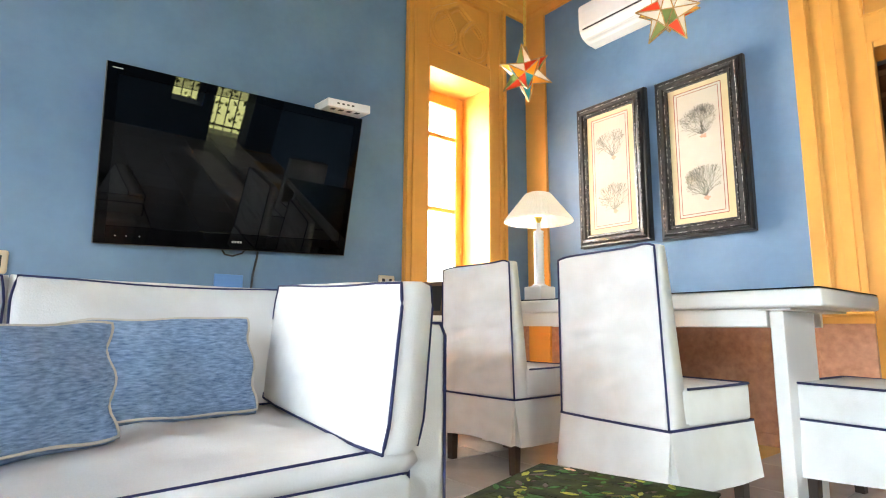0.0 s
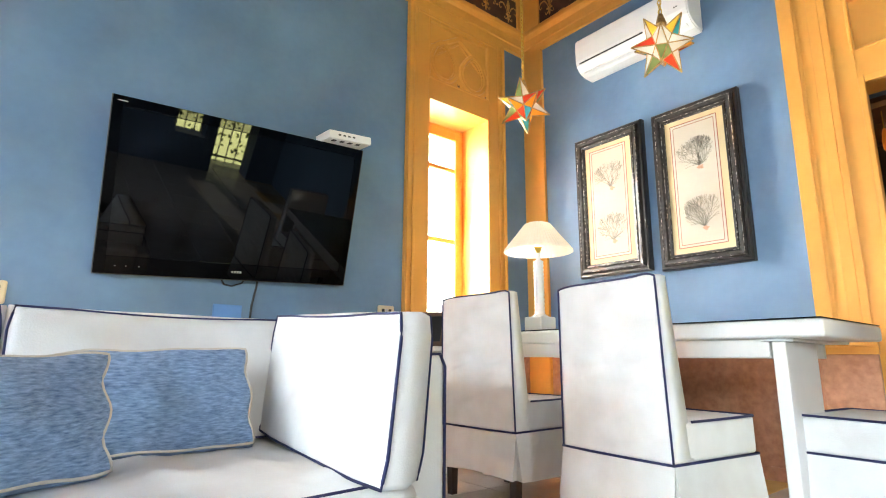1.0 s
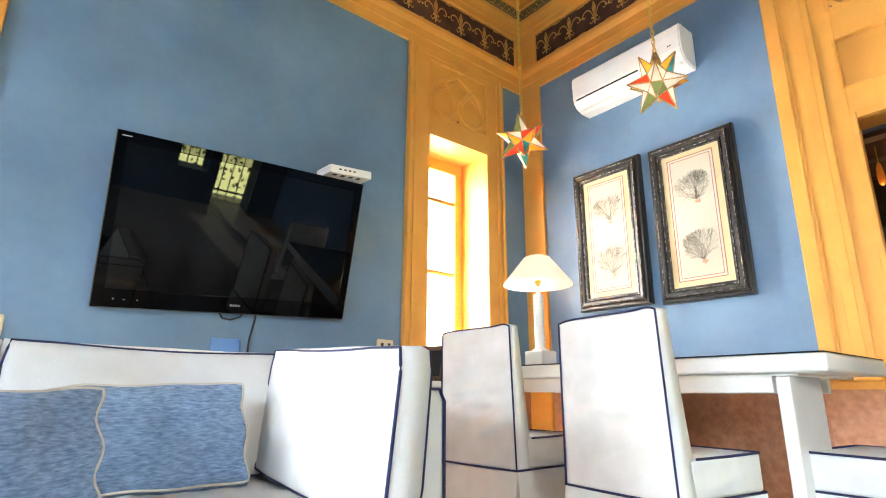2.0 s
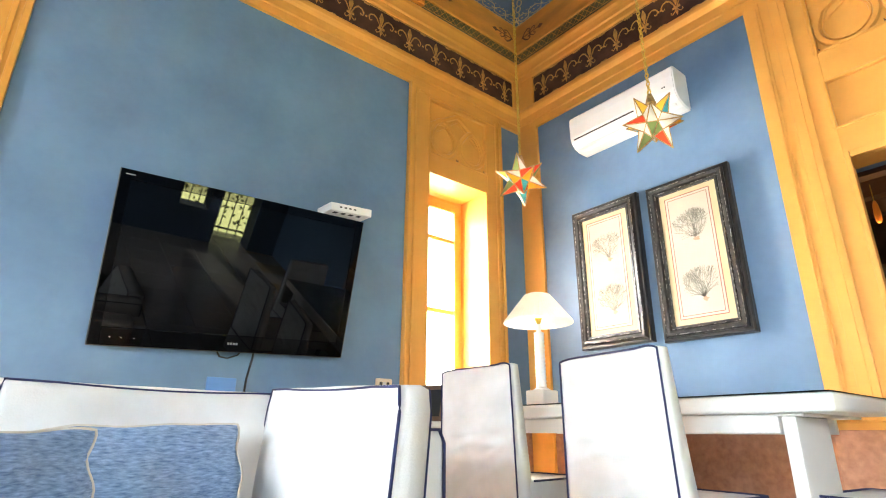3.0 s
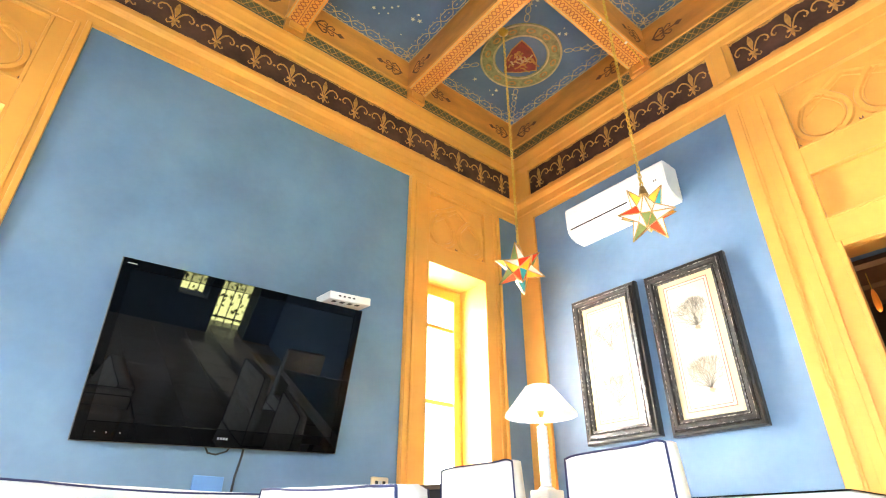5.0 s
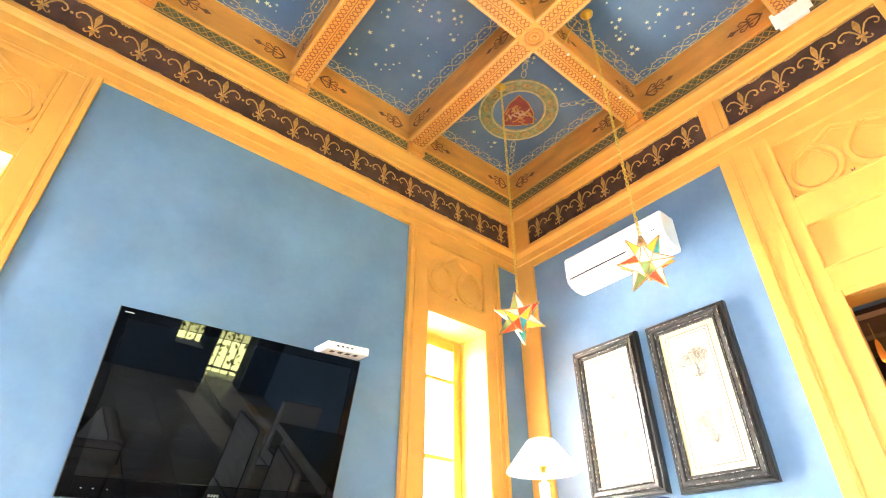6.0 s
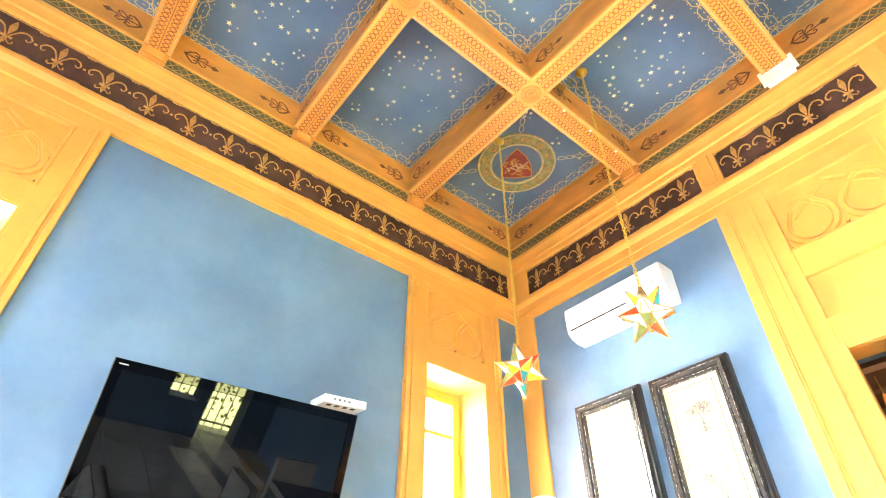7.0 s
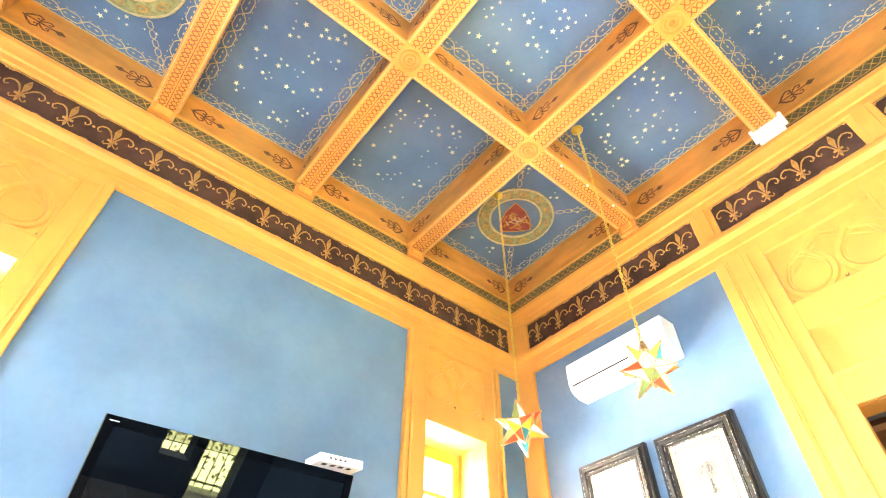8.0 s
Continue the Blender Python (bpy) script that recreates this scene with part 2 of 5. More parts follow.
wall_north = setting("wall_north", boxes([(a, YA, z0, b, YA + T, z1) for a, b, z0, z1 in wall_rows(XW - T, XB + T, OPEN_N, 4.5)]), BLUE, "blue painted plaster wall with two tall window openings", "wall")
wall_east = setting("wall_east", boxes([(XB, a, z0, XB + T, b, z1) for a, b, z0, z1 in wall_rows(YS, YA, OPEN_E, 4.5)]), BLUE, "blue painted plaster wall with a doorway", "wall")
# the third opening is unseen, added to light the north wall
OPEN_S = [(2.28, 2.86, 0.0, 2.6), (1.70, 2.12, 0.50, 2.6), (-1.2, -0.2, 0.0, 2.6)]
wall_south = setting("wall_south", boxes([(a, YS - T, z0, b, YS, z1) for a, b, z0, z1 in wall_rows(XW - T, XB + T, OPEN_S, 4.5)]), BLUE, "blue painted wall with garden windows and one added unseen opening", "wall")
# unseen openings, placed to let light in low from the west
OPEN_W = [(-2.7, -1.5, 0.0, 2.2), (-0.9, 0.3, 0.0, 2.2)]
wall_west = setting("wall_west", boxes([(XW - T, a, z0, XW, b, z1) for a, b, z0, z1 in wall_rows(YS, YA, OPEN_W, 4.5)]), BLUE, "unseen blue painted wall with tall openings added for daylight", "wall")
floor = setting("floor", boxes([(XW - T, YS - T, -3.6, XB + T, YA + T, -0.008)]), GROUT, "mortar bed under pale marble floor tiles", "floor")
ground = setting("ground", boxes([(-300, -300, -3.8, 300, 300, -3.6)]), mat("garden_ground", (0.10, 0.12, 0.05), 0.9, 0.4, 0.3, 5, 0.2), "green and brown garden ground outside", "ground")


def moulding(name, profile, a, b, out, parent, material=OCHRE):
    bm = bmesh.new()
    sweep(bm, profile, a, b, out)
    bmesh.ops.recalc_face_normals(bm, faces=bm.faces[:])
    return part(name, bm, material, parent)


N_OUT, E_OUT = (0, -1, 0), (-1, 0, 0)
ARCH = [(0, 3.235), (0.022, 3.24), (0.022, 3.30), (0.034, 3.305), (0.034, 3.375), (0.05, 3.39), (0.062, 3.41), (0.062, 3.43), (0.04, 3.445), (0.03, 3.48), (0, 3.48)]
CORN = [(0, 3.77), (0.024, 3.77), (0.03, 3.785), (0.03, 3.83), (0.045, 3.84), (0.05, 3.875), (0.056, 3.90), (0.066, 3.925), (0.066, 3.955), (0.058, 3.97), (0, 3.97)]
for run in (((XW, YA, 0), (XB, YA, 0), N_OUT, wall_north), ((XB, YS, 0), (XB, YA, 0), E_OUT, wall_east)):
    moulding("architrave", ARCH, *run)
    moulding("cornice", CORN, *run)
for run in (((XW, YS, 0), (XB, YS, 0), (0, 1, 0), wall_south), ((XW, YS, 0), (XW, YA, 0), (1, 0, 0), wall_west)):
    moulding("architrave", ARCH, *run)
    moulding("cornice", CORN, *run)
frieze_north = setting("frieze_north", boxes([(XW, YA - 0.012, Z_FR0, 3.20, YA, Z_FR1)]), BROWN_FRIEZE, "dark brown frieze band with gold lilies, worn in places", "frieze")
frieze_east = setting("frieze_east", boxes([(XB - 0.012, YS, Z_FR0, XB, YA - 0.10, Z_FR1)]), BROWN_FRIEZE, "dark brown frieze band with gold lilies", "frieze")


def pier(name, x0, y0, x1, y1, parent):
    """A short panelled block that breaks the frieze."""
    bm = boxes([(x0, y0, Z_FR0 - 0.005, x1, y1, Z_FR1 + 0.005)], 0.004, 1)
    return part(name, bm, OCHRE, parent)


pier("frieze_block", 3.19, YA - 0.03, XB, YA, frieze_north)
pier("frieze_block", XB - 0.03, 2.76, XB, YA - 0.03, frieze_east)
for y in (0.904, -0.26, -1.5, -2.7):
    pier("frieze_block", XB - 0.03, y - 0.086, XB, y + 0.086, frieze_east)
    pier("frieze_block", XB - 0.042, y - 0.045, XB - 0.028, y + 0.045, frieze_east)


def arc(cx, cz, r0, r1, a0, a1, n=10):
    """Points of a spiral arc in the plane, degrees."""
    return [(cx + (r0 + (r1 - r0) * i / n) * math.cos(radians(a0 + (a1 - a0) * i / n)), cz + (r0 + (r1 - r0) * i / n) * math.sin(radians(a0 + (a1 - a0) * i / n))) for i in range(n + 1)]


def lily_mesh():
    """A gold lily, about 0.24 m wide, in the x-z plane and facing -y."""
    bm = bmesh.new()
    P3 = lambda q, y=0.0: (q[0], y, q[1])
    petal = [(0, -0.02), (0.012, 0.02), (0.019, 0.05), (0.014, 0.078), (0, 0.108), (-0.014, 0.078), (-0.019, 0.05), (-0.012, 0.02)]
    flat(bm, [P3(p) for p in petal], 0, -0.004, (0, 1, 0))
    for s in (-1, 1):
        curl = [(0.008 * s, -0.025)] + [(s * x, z) for x, z in [(0.022, 0.008), (0.042, 0.042), (0.068, 0.058), (0.095, 0.050), (0.112, 0.026), (0.106, 0.002), (0.092, -0.004), (0.084, 0.010)]]
        for a, b, w in zip(curl, curl[1:], (0.009, 0.011, 0.013, 0.012, 0.010, 0.009, 0.008, 0.007)):
            ribbon(bm, [P3(a, -0.001), P3(b, -0.001)], w, (0, -1, 0), 0, 0.003)
        foot = [(0.004 * s, -0.04), (0.014 * s, -0.062), (0.034 * s, -0.078), (0.046 * s, -0.068), (0.042 * s, -0.056)]
        ribbon(bm, [P3(p, -0.001) for p in foot], 0.008, (0, -1, 0), 0, 0.003)
        flat(bm, [(s * x + 0.136 * s, 0, z + 0.012) for x, z in arc(0, 0, 0.008, 0.008, 0, 315, 7)], 0, -0.003, (0, 1, 0))
        flat(bm, [(s * 0.136 + x, 0, z + 0.126) for x, z in ((-0.03, 0.0), (-0.02, -0.012), (-0.006, -0.006), (0, -0.016), (0.006, -0.006), (0.02, -0.012), (0.03, 0.0))], 0, -0.003, (0, 1, 0))
        flat(bm, [(s * 0.136 + x, 0, -0.122 - z) for x, z in ((-0.03, 0.0), (-0.02, -0.010), (0, -0.014), (0.02, -0.010), (0.03, 0.0))], 0, -0.003, (0, 1, 0))
    flat(bm, [P3(p) for p in ((-0.03, -0.04), (0.03, -0.04), (0.03, -0.026), (-0.03, -0.026))], 0, -0.006, (0, 1, 0))
    flat(bm, [P3(p) for p in ((0, -0.1), (0.01, -0.07), (0, -0.04), (-0.01, -0.07))], 0, -0.004, (0, 1, 0))
    bmesh.ops.recalc_face_normals(bm, faces=bm.faces[:])
    return mesh_of("lily", bm, GOLD)


LILY = lily_mesh()
GROW = Matrix.Diagonal((1.0, 1.0, 1.08, 1.0))
Z_LILY = (Z_FR0 + Z_FR1) / 2 - 0.005
for i in range(24):
    piece("lily", LILY, frieze_north, pose(3.09 - 0.2695 * i, YA - 0.0125, Z_LILY) @ GROW)
for y in [2.643 - 0.2525 * i for i in range(7)] + [0.69 - 0.245 * i for i in range(4)] + [-0.47 - 0.25 * i for i in range(4)]:
    piece("lily", LILY, frieze_east, pose(XB - 0.0125, y, Z_LILY, 0, 0, -90) @ GROW)
for name, parent, rows in (("gold_line", frieze_north, [(XW, YA - 0.016, z, 3.19, YA - 0.012, z + 0.008) for z in (Z_FR0 + 0.004, Z_FR1 - 0.014)]),
                           ("gold_line", frieze_east, [(XB - 0.016, YS, z, XB - 0.012, 2.76, z + 0.008) for z in (Z_FR0 + 0.004, Z_FR1 - 0.014)])):
    for r in rows:
        part(name, boxes([r]), GOLD, parent)

# dado: marble plinth, ochre rail, baseboard
DADO = [(0, 0.655), (0.02, 0.655), (0.02, 0.69), (0.034, 0.70), (0.034, 0.735), (0.022, 0.75), (0.012, 0.775), (0, 0.775)]
for a, b in ((-0.245, 2.028), (3.0, XB)):
    moulding("dado_rail", DADO, (a, YA, 0), (b, YA, 0), N_OUT, wall_north)
    part("marble_plinth", boxes([(a, YA - 0.016, 0.07, b, YA, 0.655)]), MARBLE, wall_north)
    part("baseboard", boxes([(a, YA - 0.024, 0.0, b, YA, 0.07)], 0.004, 1), MARBLE, wall_north)
for a, b in ((0.968, YA - 0.02),):
    moulding("dado_rail", DADO, (XB, a, 0), (XB, b, 0), E_OUT, wall_east)
    part("marble_plinth", boxes([(XB - 0.016, a, 0.07, XB, b, 0.655)]), MARBLE, wall_east)
    part("baseboard", boxes([(XB - 0.024, a, 0.0, XB, b, 0.07)], 0.004, 1), MARBLE, wall_east)

# corner pilaster on the east wall
corner_pilaster = setting("corner_pilaster", boxes([(XB - 0.03, 2.745, 0.78, XB, YA, 3.24)], 0.006, 2), OCHRE, "plain ochre pilaster in the corner of the room", "pilaster")
part("plinth", boxes([(XB - 0.045, 2.735, 0.0, XB - 0.003, YA - 0.002, 0.78)], 0.006, 1), OCHRE, corner_pilaster)


def gothic_panel(name, w, h, m, parent):
    """A recessed tracery panel w by h: a sunk field, a pointed arch and two round eyes, each as a raised bead. Local x across, z up, facing -y."""
    holder = piece(name, None, parent, m)
    bm = boxes([(-w / 2 - 0.012, -0.008, -0.012, -w / 2 + 0.008, 0.03, h + 0.012), (w / 2 - 0.008, -0.008, -0.012, w / 2 + 0.012, 0.03, h + 0.012),
                (-w / 2 + 0.009, -0.008, -0.012, w / 2 - 0.009, 0.03, 0.006), (-w / 2 + 0.009, -0.008, h - 0.006, w / 2 - 0.009, 0.03, h + 0.012)], 0.004, 1)
    part("panel_border", bm, OCHRE, holder)
    low = (0, -1, 0)
    r = w * 0.215
    gable_ends = [(-w * 0.487, h * 0.46), (-w * 0.455, h * 0.56), (-w * 0.03, h * 0.90), (0.0, h * 0.915), (w * 0.03, h * 0.90), (w * 0.455, h * 0.56), (w * 0.487, h * 0.46)]
    bm = bmesh.new()
    ribbon(bm, [(x, 0.0212, z) for x, z in gable_ends], 0.044, low, 0, 0.016)
    ribbon(bm, [(x * 0.80, 0.0206, z - h * 0.10) for x, z in gable_ends[1:-1]], 0.014, low, 0, 0.010)
    part("gable_band", bm, OCHRE, holder)
    for sx in (-1, 1):
        eye = []
        for k in range(33):
            a = k * math.pi / 16
            tip = 0.42 * r * max(0.0, math.cos(a - math.pi / 2 + sx * 0.12)) ** 7
            eye.append((sx * w * 0.247 + (r + tip) * math.cos(a), 0.0209, h * 0.325 + (r + tip) * math.sin(a)))
        bm = bmesh.new()
        ribbon(bm, eye, 0.040, low, 0, 0.0165)
        ribbon(bm, [(sx * w * 0.247 + (x - sx * w * 0.247) * 0.80, 0.0204, h * 0.325 + (z - h * 0.325) * 0.80) for x, _, z in eye], 0.014, low, 0, 0.010)
        part("eye_band", bm, OCHRE, holder)
        # small pierced corners between the bands: dark prisms carry the holes' shade
        for x, z, e in ((0.482, 0.03, 0.014), (0.486, 0.50, 0.010), (0.016, 0.05, 0.012)):
            bm = bmesh.new()
            flat(bm, [(sx * w * x, 0.0203, h * z), (sx * (w * x - e), 0.0203, h * z), (sx * w * x, 0.0203, h * z + e * 1.7)], 0, -0.003, (0, 1, 0))
            part("hole_shade_prism", bm, DARK_MOTIF_AND_HOLE, holder)
    return holder


def surround(name, m, w, o0, o1, ztop, label):
    """An ochre frame round an opening, local x from 0 to w across, opening o0..o1, facing -y, with stepped mouldings and a tracery panel above."""
    s = tagged(piece(name, None, None, m), label, "door frame", kind="structure")
    for x0, x1 in ((0.0, o0), (o1, w)):
        part("upright", boxes([(x0, -0.03, 0.0, x1, 0.0, ztop)], 0.003, 1), OCHRE, s)
    for x in (0.0, w - 0.03) if w < 1.1 else ():
        part("outer_bead", boxes([(x, -0.048, 0.0, x + 0.03, -0.031, 3.235)], 0.007, 2), OCHRE, s)
    for x in (0.05, w - 0.075) if w < 1.1 else ():
        part("inner_bead", boxes([(x, -0.042, 0.0, x + 0.025, -0.031, 3.2)], 0.006, 2), OCHRE, s)
    return s


def window_bay(name, x0):
    """A window's ochre surround with its sunk tracery panel, reveal and glazed leaf; x0 is its outer edge."""
    w, o0, o1 = 0.972, 0.186, 0.802
    s = surround(name, pose(x0, YA, 0), w, o0, o1, 3.236, "ochre painted window surround with gothic tracery panel")
    part("lintel", boxes([(o0, -0.03, 2.52, o1, 0.0, 2.68), (o0, -0.03, 3.155, o1, 0.0, 3.236), (o0, -0.004, 2.68, o1, 0.0, 3.155)]), OCHRE, s)
    gothic_panel("tracery_panel", o1 - o0 - 0.01, 0.475, pose((o0 + o1) / 2, -0.026, 2.68), s)
    part("top_bead", boxes([(0.08, -0.04, 3.17, w - 0.08, -0.0305, 3.195)], 0.005, 1), OCHRE, s)
    for a, b, z0, z1 in ((o0, o0 + 0.012, 0.0, 2.508), (o1 - 0.012, o1, 0.0, 2.508), (o0, o1, 2.508, 2.52)):
        part("reveal", boxes([(a, -0.028, z0, b, 0.30, z1)]), OCHRE, s)
    wd = thing("window", "tall ochre painted window with small bright panes", "window", pose(x0 + o0 + 0.012, YA + 0.29, 0), kind="structure")
    W = o1 - o0 - 0.024
    part("window_frame", boxes([(0, 0, 0, 0.03, 0.06, 2.505), (W - 0.03, 0, 0, W, 0.06, 2.505), (0.03, 0, 2.475, W - 0.03, 0.06, 2.505)], 0.003, 1), OCHRE, wd)
    part("leaf", boxes([(0.034, -0.012, 0.02, 0.084, 0.035, 2.47), (W - 0.084, -0.012, 0.02, W - 0.034, 0.035, 2.47), (0.085, -0.012, 2.40, W - 0.085, 0.035, 2.47), (0.085, -0.012, 0.02, W - 0.085, 0.035, 0.42)], 0.004, 1), OCHRE, wd)
    for z in (0.95, 1.54, 2.14):
        part("glazing_bar", boxes([(0.086, -0.008, z - 0.018, W - 0.086, 0.03, z + 0.018)], 0.004, 1), OCHRE, wd)
    for z0, z1 in ((0.42, 0.93), (0.97, 1.52), (1.56, 2.12), (2.16, 2.40)):
        p = part("pane", boxes([(0.086, 0.008, z0, W - 0.086, 0.012, z1)]), PANE, wd)
        p.visible_shadow = False
    for z in (0.4, 1.2, 2.0, 2.32):
        part("hinge", boxes([(W - 0.04, -0.024, z, W - 0.024, -0.011, z + 0.07)], 0.004, 1), OCHRE, wd)


window_bay("window_surround_1", 2.028)
window_bay("window_surround_2", -1.217)

# door bay on the east wall: local x runs towards -y
door_bay = surround("door_surround_1", pose(XB, 0.968, 0, 0, 0, -90), 1.298, 0.325, 0.973, 3.236, "ochre painted door surround with fluted pilasters and sunk panels")
for x, w_ in ((0.066, 0.012), (0.196, 0.036)):
    part("flute_bead", boxes([(x, -0.041, 0.775, x + w_, -0.0305, 3.2)], 0.005, 2), OCHRE, door_bay)
    part("flute_bead", boxes([(1.298 - x - w_, -0.041, 0.775, 1.298 - x, -0.0305, 3.2)], 0.005, 2), OCHRE, door_bay)
for x, w_, d_ in ((0.0, 0.094, 0.036), (0.140, 0.056, 0.035)):
    part("pilaster_strip", boxes([(x, -d_, 0.775, x + w_, -0.0305, 3.235)], 0.003, 1), OCHRE, door_bay)
    part("pilaster_strip", boxes([(1.298 - x - w_, -d_, 0.775, 1.298 - x, -0.0305, 3.235)], 0.003, 1), OCHRE, door_bay)
for x0, x1, z0, z1 in ((0.262, 0.325, 0.0, 2.10), (0.973, 1.036, 0.0, 2.10), (0.3255, 0.9725, 2.02, 2.10)):
    part("reveal", boxes([(x0, 0.002, z0, x1, 0.14, z1)]), OCHRE, door_bay)
part("lintel", boxes([(0.325, -0.03, 2.02, 0.973, 0.0, 2.225), (0.325, -0.004, 2.225, 0.973, 0.0, 2.508), (0.325, -0.03, 2.508, 0.973, 0.0, 2.71), (0.325, -0.004, 2.71, 0.973, 0.0, 3.15), (0.325, -0.03, 3.15, 0.973, 0.0, 3.236)]), OCHRE, door_bay)
part("panel_border", boxes([(0.309, -0.036, 2.21, 0.326, -0.001, 2.523), (0.972, -0.036, 2.21, 0.989, -0.001, 2.523), (0.327, -0.036, 2.21, 0.971, -0.001, 2.226), (0.327, -0.036, 2.507, 0.971, -0.001, 2.523)], 0.004, 1), OCHRE, door_bay)
gothic_panel("tracery_panel", 0.66, 0.44, pose(0.649, -0.026, 2.71), door_bay)
for x0, x1, z0, z1 in ((0.325, 0.352, 0.0, 2.06), (0.946, 0.973, 0.0, 2.06), (0.353, 0.945, 2.02, 2.06)):
    part("door_architrave", boxes([(x0, -0.05, z0, x1, -0.031, z1)], 0.006, 2), OCHRE, door_bay)
for x0, x1 in ((0.0, 0.245), (1.053, 1.298)):
    moulding("pilaster_base", DADO, (x0, -0.032, 0), (x1, -0.032, 0), (0, -1, 0), door_bay)
    part("marble_plinth", boxes([(x0 + 0.004, -0.052, 0.07, x1 - 0.004, -0.031, 0.655)], 0.003, 1), MARBLE, door_bay)
    part("baseboard", boxes([(x0, -0.06, 0.0, x1, -0.0315, 0.07)], 0.004, 1), MARBLE, door_bay)

# the dim room beyond the door; its dimness is put into the wall colour
dark_room = setting("wall_beyond", boxes([(XB + T, -1.6, 0, XB + T + 0.1, -0.3, 3.2), (XB + T, 0.95, 0, XB + T + 0.1, 2.2, 3.2), (XB + 3.2, -1.6, 0, XB + 3.3, 2.2, 3.2), (XB + T, -1.7, 0, XB + 3.3, -1.6, 3.2), (XB + T, 2.2, 0, XB + 3.3, 2.3, 3.2)]), DARK_ROOM, "walls of the room beyond the doorway, coloured dark for its dimness", "wall")
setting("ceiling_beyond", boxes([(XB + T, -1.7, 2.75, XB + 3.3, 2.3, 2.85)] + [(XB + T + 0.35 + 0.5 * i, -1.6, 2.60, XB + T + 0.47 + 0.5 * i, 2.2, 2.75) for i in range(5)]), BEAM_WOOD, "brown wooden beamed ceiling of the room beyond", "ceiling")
setting("floor_beyond", boxes([(XB + T, -1.7, -0.2, XB + 3.3, 2.3, -0.002)]), FLOOR_PALE, "pale stone floor beyond the doorway", "floor")

# ---- ceiling: one mesh of panels, boards, beams and painted ornament ----
BX = [3.15, 2.01, 0.875, -0.27, -1.41, -2.55, -3.69, -4.6]
BY = [2.896, 1.455, 0.19, -1.08, -2.35, -3.0]
HB = 0.08
CEIL_MATS = [CEIL_BLUE, OCHRE_BOARD, RIB_ORANGE, RED_WAVE, PALE_GOLD, STAR_GOLD, DARK_GREEN, DARK_MOTIF_AND_HOLE, GOLD, RING_GREEN, SHIELD_RED]
cb = bmesh.new()
XE, YE = XB - 0.06, YA - 0.06
box(cb, XW, YS, Z_PAN, XB, YA, Z_PAN + 0.1, 0)
# edge boards along the walls
box(cb, XW, YE, Z_LAT, XB, YA, Z_PAN, 1)
box(cb, XE, YS, Z_LAT, XB, YE, Z_PAN, 1)
box(cb, XW, YE, Z_CORN, XB, YA, Z_LAT, 6)
box(cb, XE, YS, Z_CORN, XB, YE, Z_LAT, 6)
box(cb, XW, YE - 0.012, Z_LAT - 0.004, XE, YE, Z_LAT + 0.012, 2)
box(cb, XE - 0.012, YS, Z_LAT - 0.004, XE, YE - 0.012, Z_LAT + 0.012, 2)
Z_BEAM = Z_LAT - 0.012


def beam(x0, y0, x1, y1):
    """A beam with boarded sides, an ochre soffit and two rows of interlaced waves on it."""
    box(cb, x0, y0, Z_BEAM + 0.03, x1, y1, Z_PAN, 1)
    along_x = (x1 - x0) > (y1 - y0)
    if along_x:
        box(cb, x0, y0 - 0.012, Z_BEAM, x1, y1 + 0.012, Z_BEAM + 0.03, 2)
    else:
        box(cb, x0 - 0.012, y0, Z_BEAM, x1 + 0.012, y1, Z_BEAM + 0.03, 2)


def waves(a, b, along_x, c):
    """Two running guilloche rows on a soffit between a and b."""
    n = max(2, int((b - a) / 0.0075))
    for off in (-0.037, 0.037):
        for ph in (0.0, math.pi):
            pts = []
            for i in range(n + 1):
                u = a + (b - a) * i / n
                w = c + off + 0.023 * math.sin(2 * math.pi * u / 0.075 + ph)
                pts.append((u, w, Z_BEAM - 0.003) if along_x else (w, u, Z_BEAM - 0.003))
            ribbon(cb, pts, 0.008, (0, 0, -1), 3)
    for off in (-0.078, 0.0, 0.078):
        q = [(a, c + off), (b, c + off)] if along_x else [(c + off, a), (c + off, b)]
        ribbon(cb, [(x, y, Z_BEAM - 0.002) for x, y in q], 0.006, (0, 0, -1), 3 if off == 0 else 4)


for x in BX[1:-1]:
    beam(x - HB, YS, x + HB, YE)
for y in BY[1:-1]:
    xs = [XE] + BX[1:-1] + [XW]
    for a, b in zip(xs[1:], xs):
        beam(a + (HB if a > XW else 0), y - HB, b - (HB if b < XE else 0), y + HB)
for x in BX[1:5]:
    for a, b in zip(BY[1:4], BY[0:3]):
        waves(a + 0.095, b - (0.095 if b < 2.8 else 0.0), False, x)
for y in BY[1:4]:
    for a, b in zip(BX[1:5], [XE] + BX[1:4]):
        waves(a + 0.095, b - (0.095 if b < 3.1 else 0.0), True, y)
for x in BX[1:-1]:
    for y in BY[1:-1]:
        box(cb, x - 0.088, y - 0.088, Z_BEAM - 0.006, x + 0.088, y + 0.088, Z_BEAM, 2)
        if x > -2.6 and y > -2:
            for r0, r1, dz in ((0.075, 0.060, 0.016), (0.046, 0.034, 0.014), (0.018, 0.006, 0.022)):
                lathe(cb, [(r0 + 0.004, Z_BEAM - 0.006), (r0, Z_BEAM - dz), (r1, Z_BEAM - dz), (r1 - 0.004, Z_BEAM - 0.006)], 20, (x, y), 1, False)
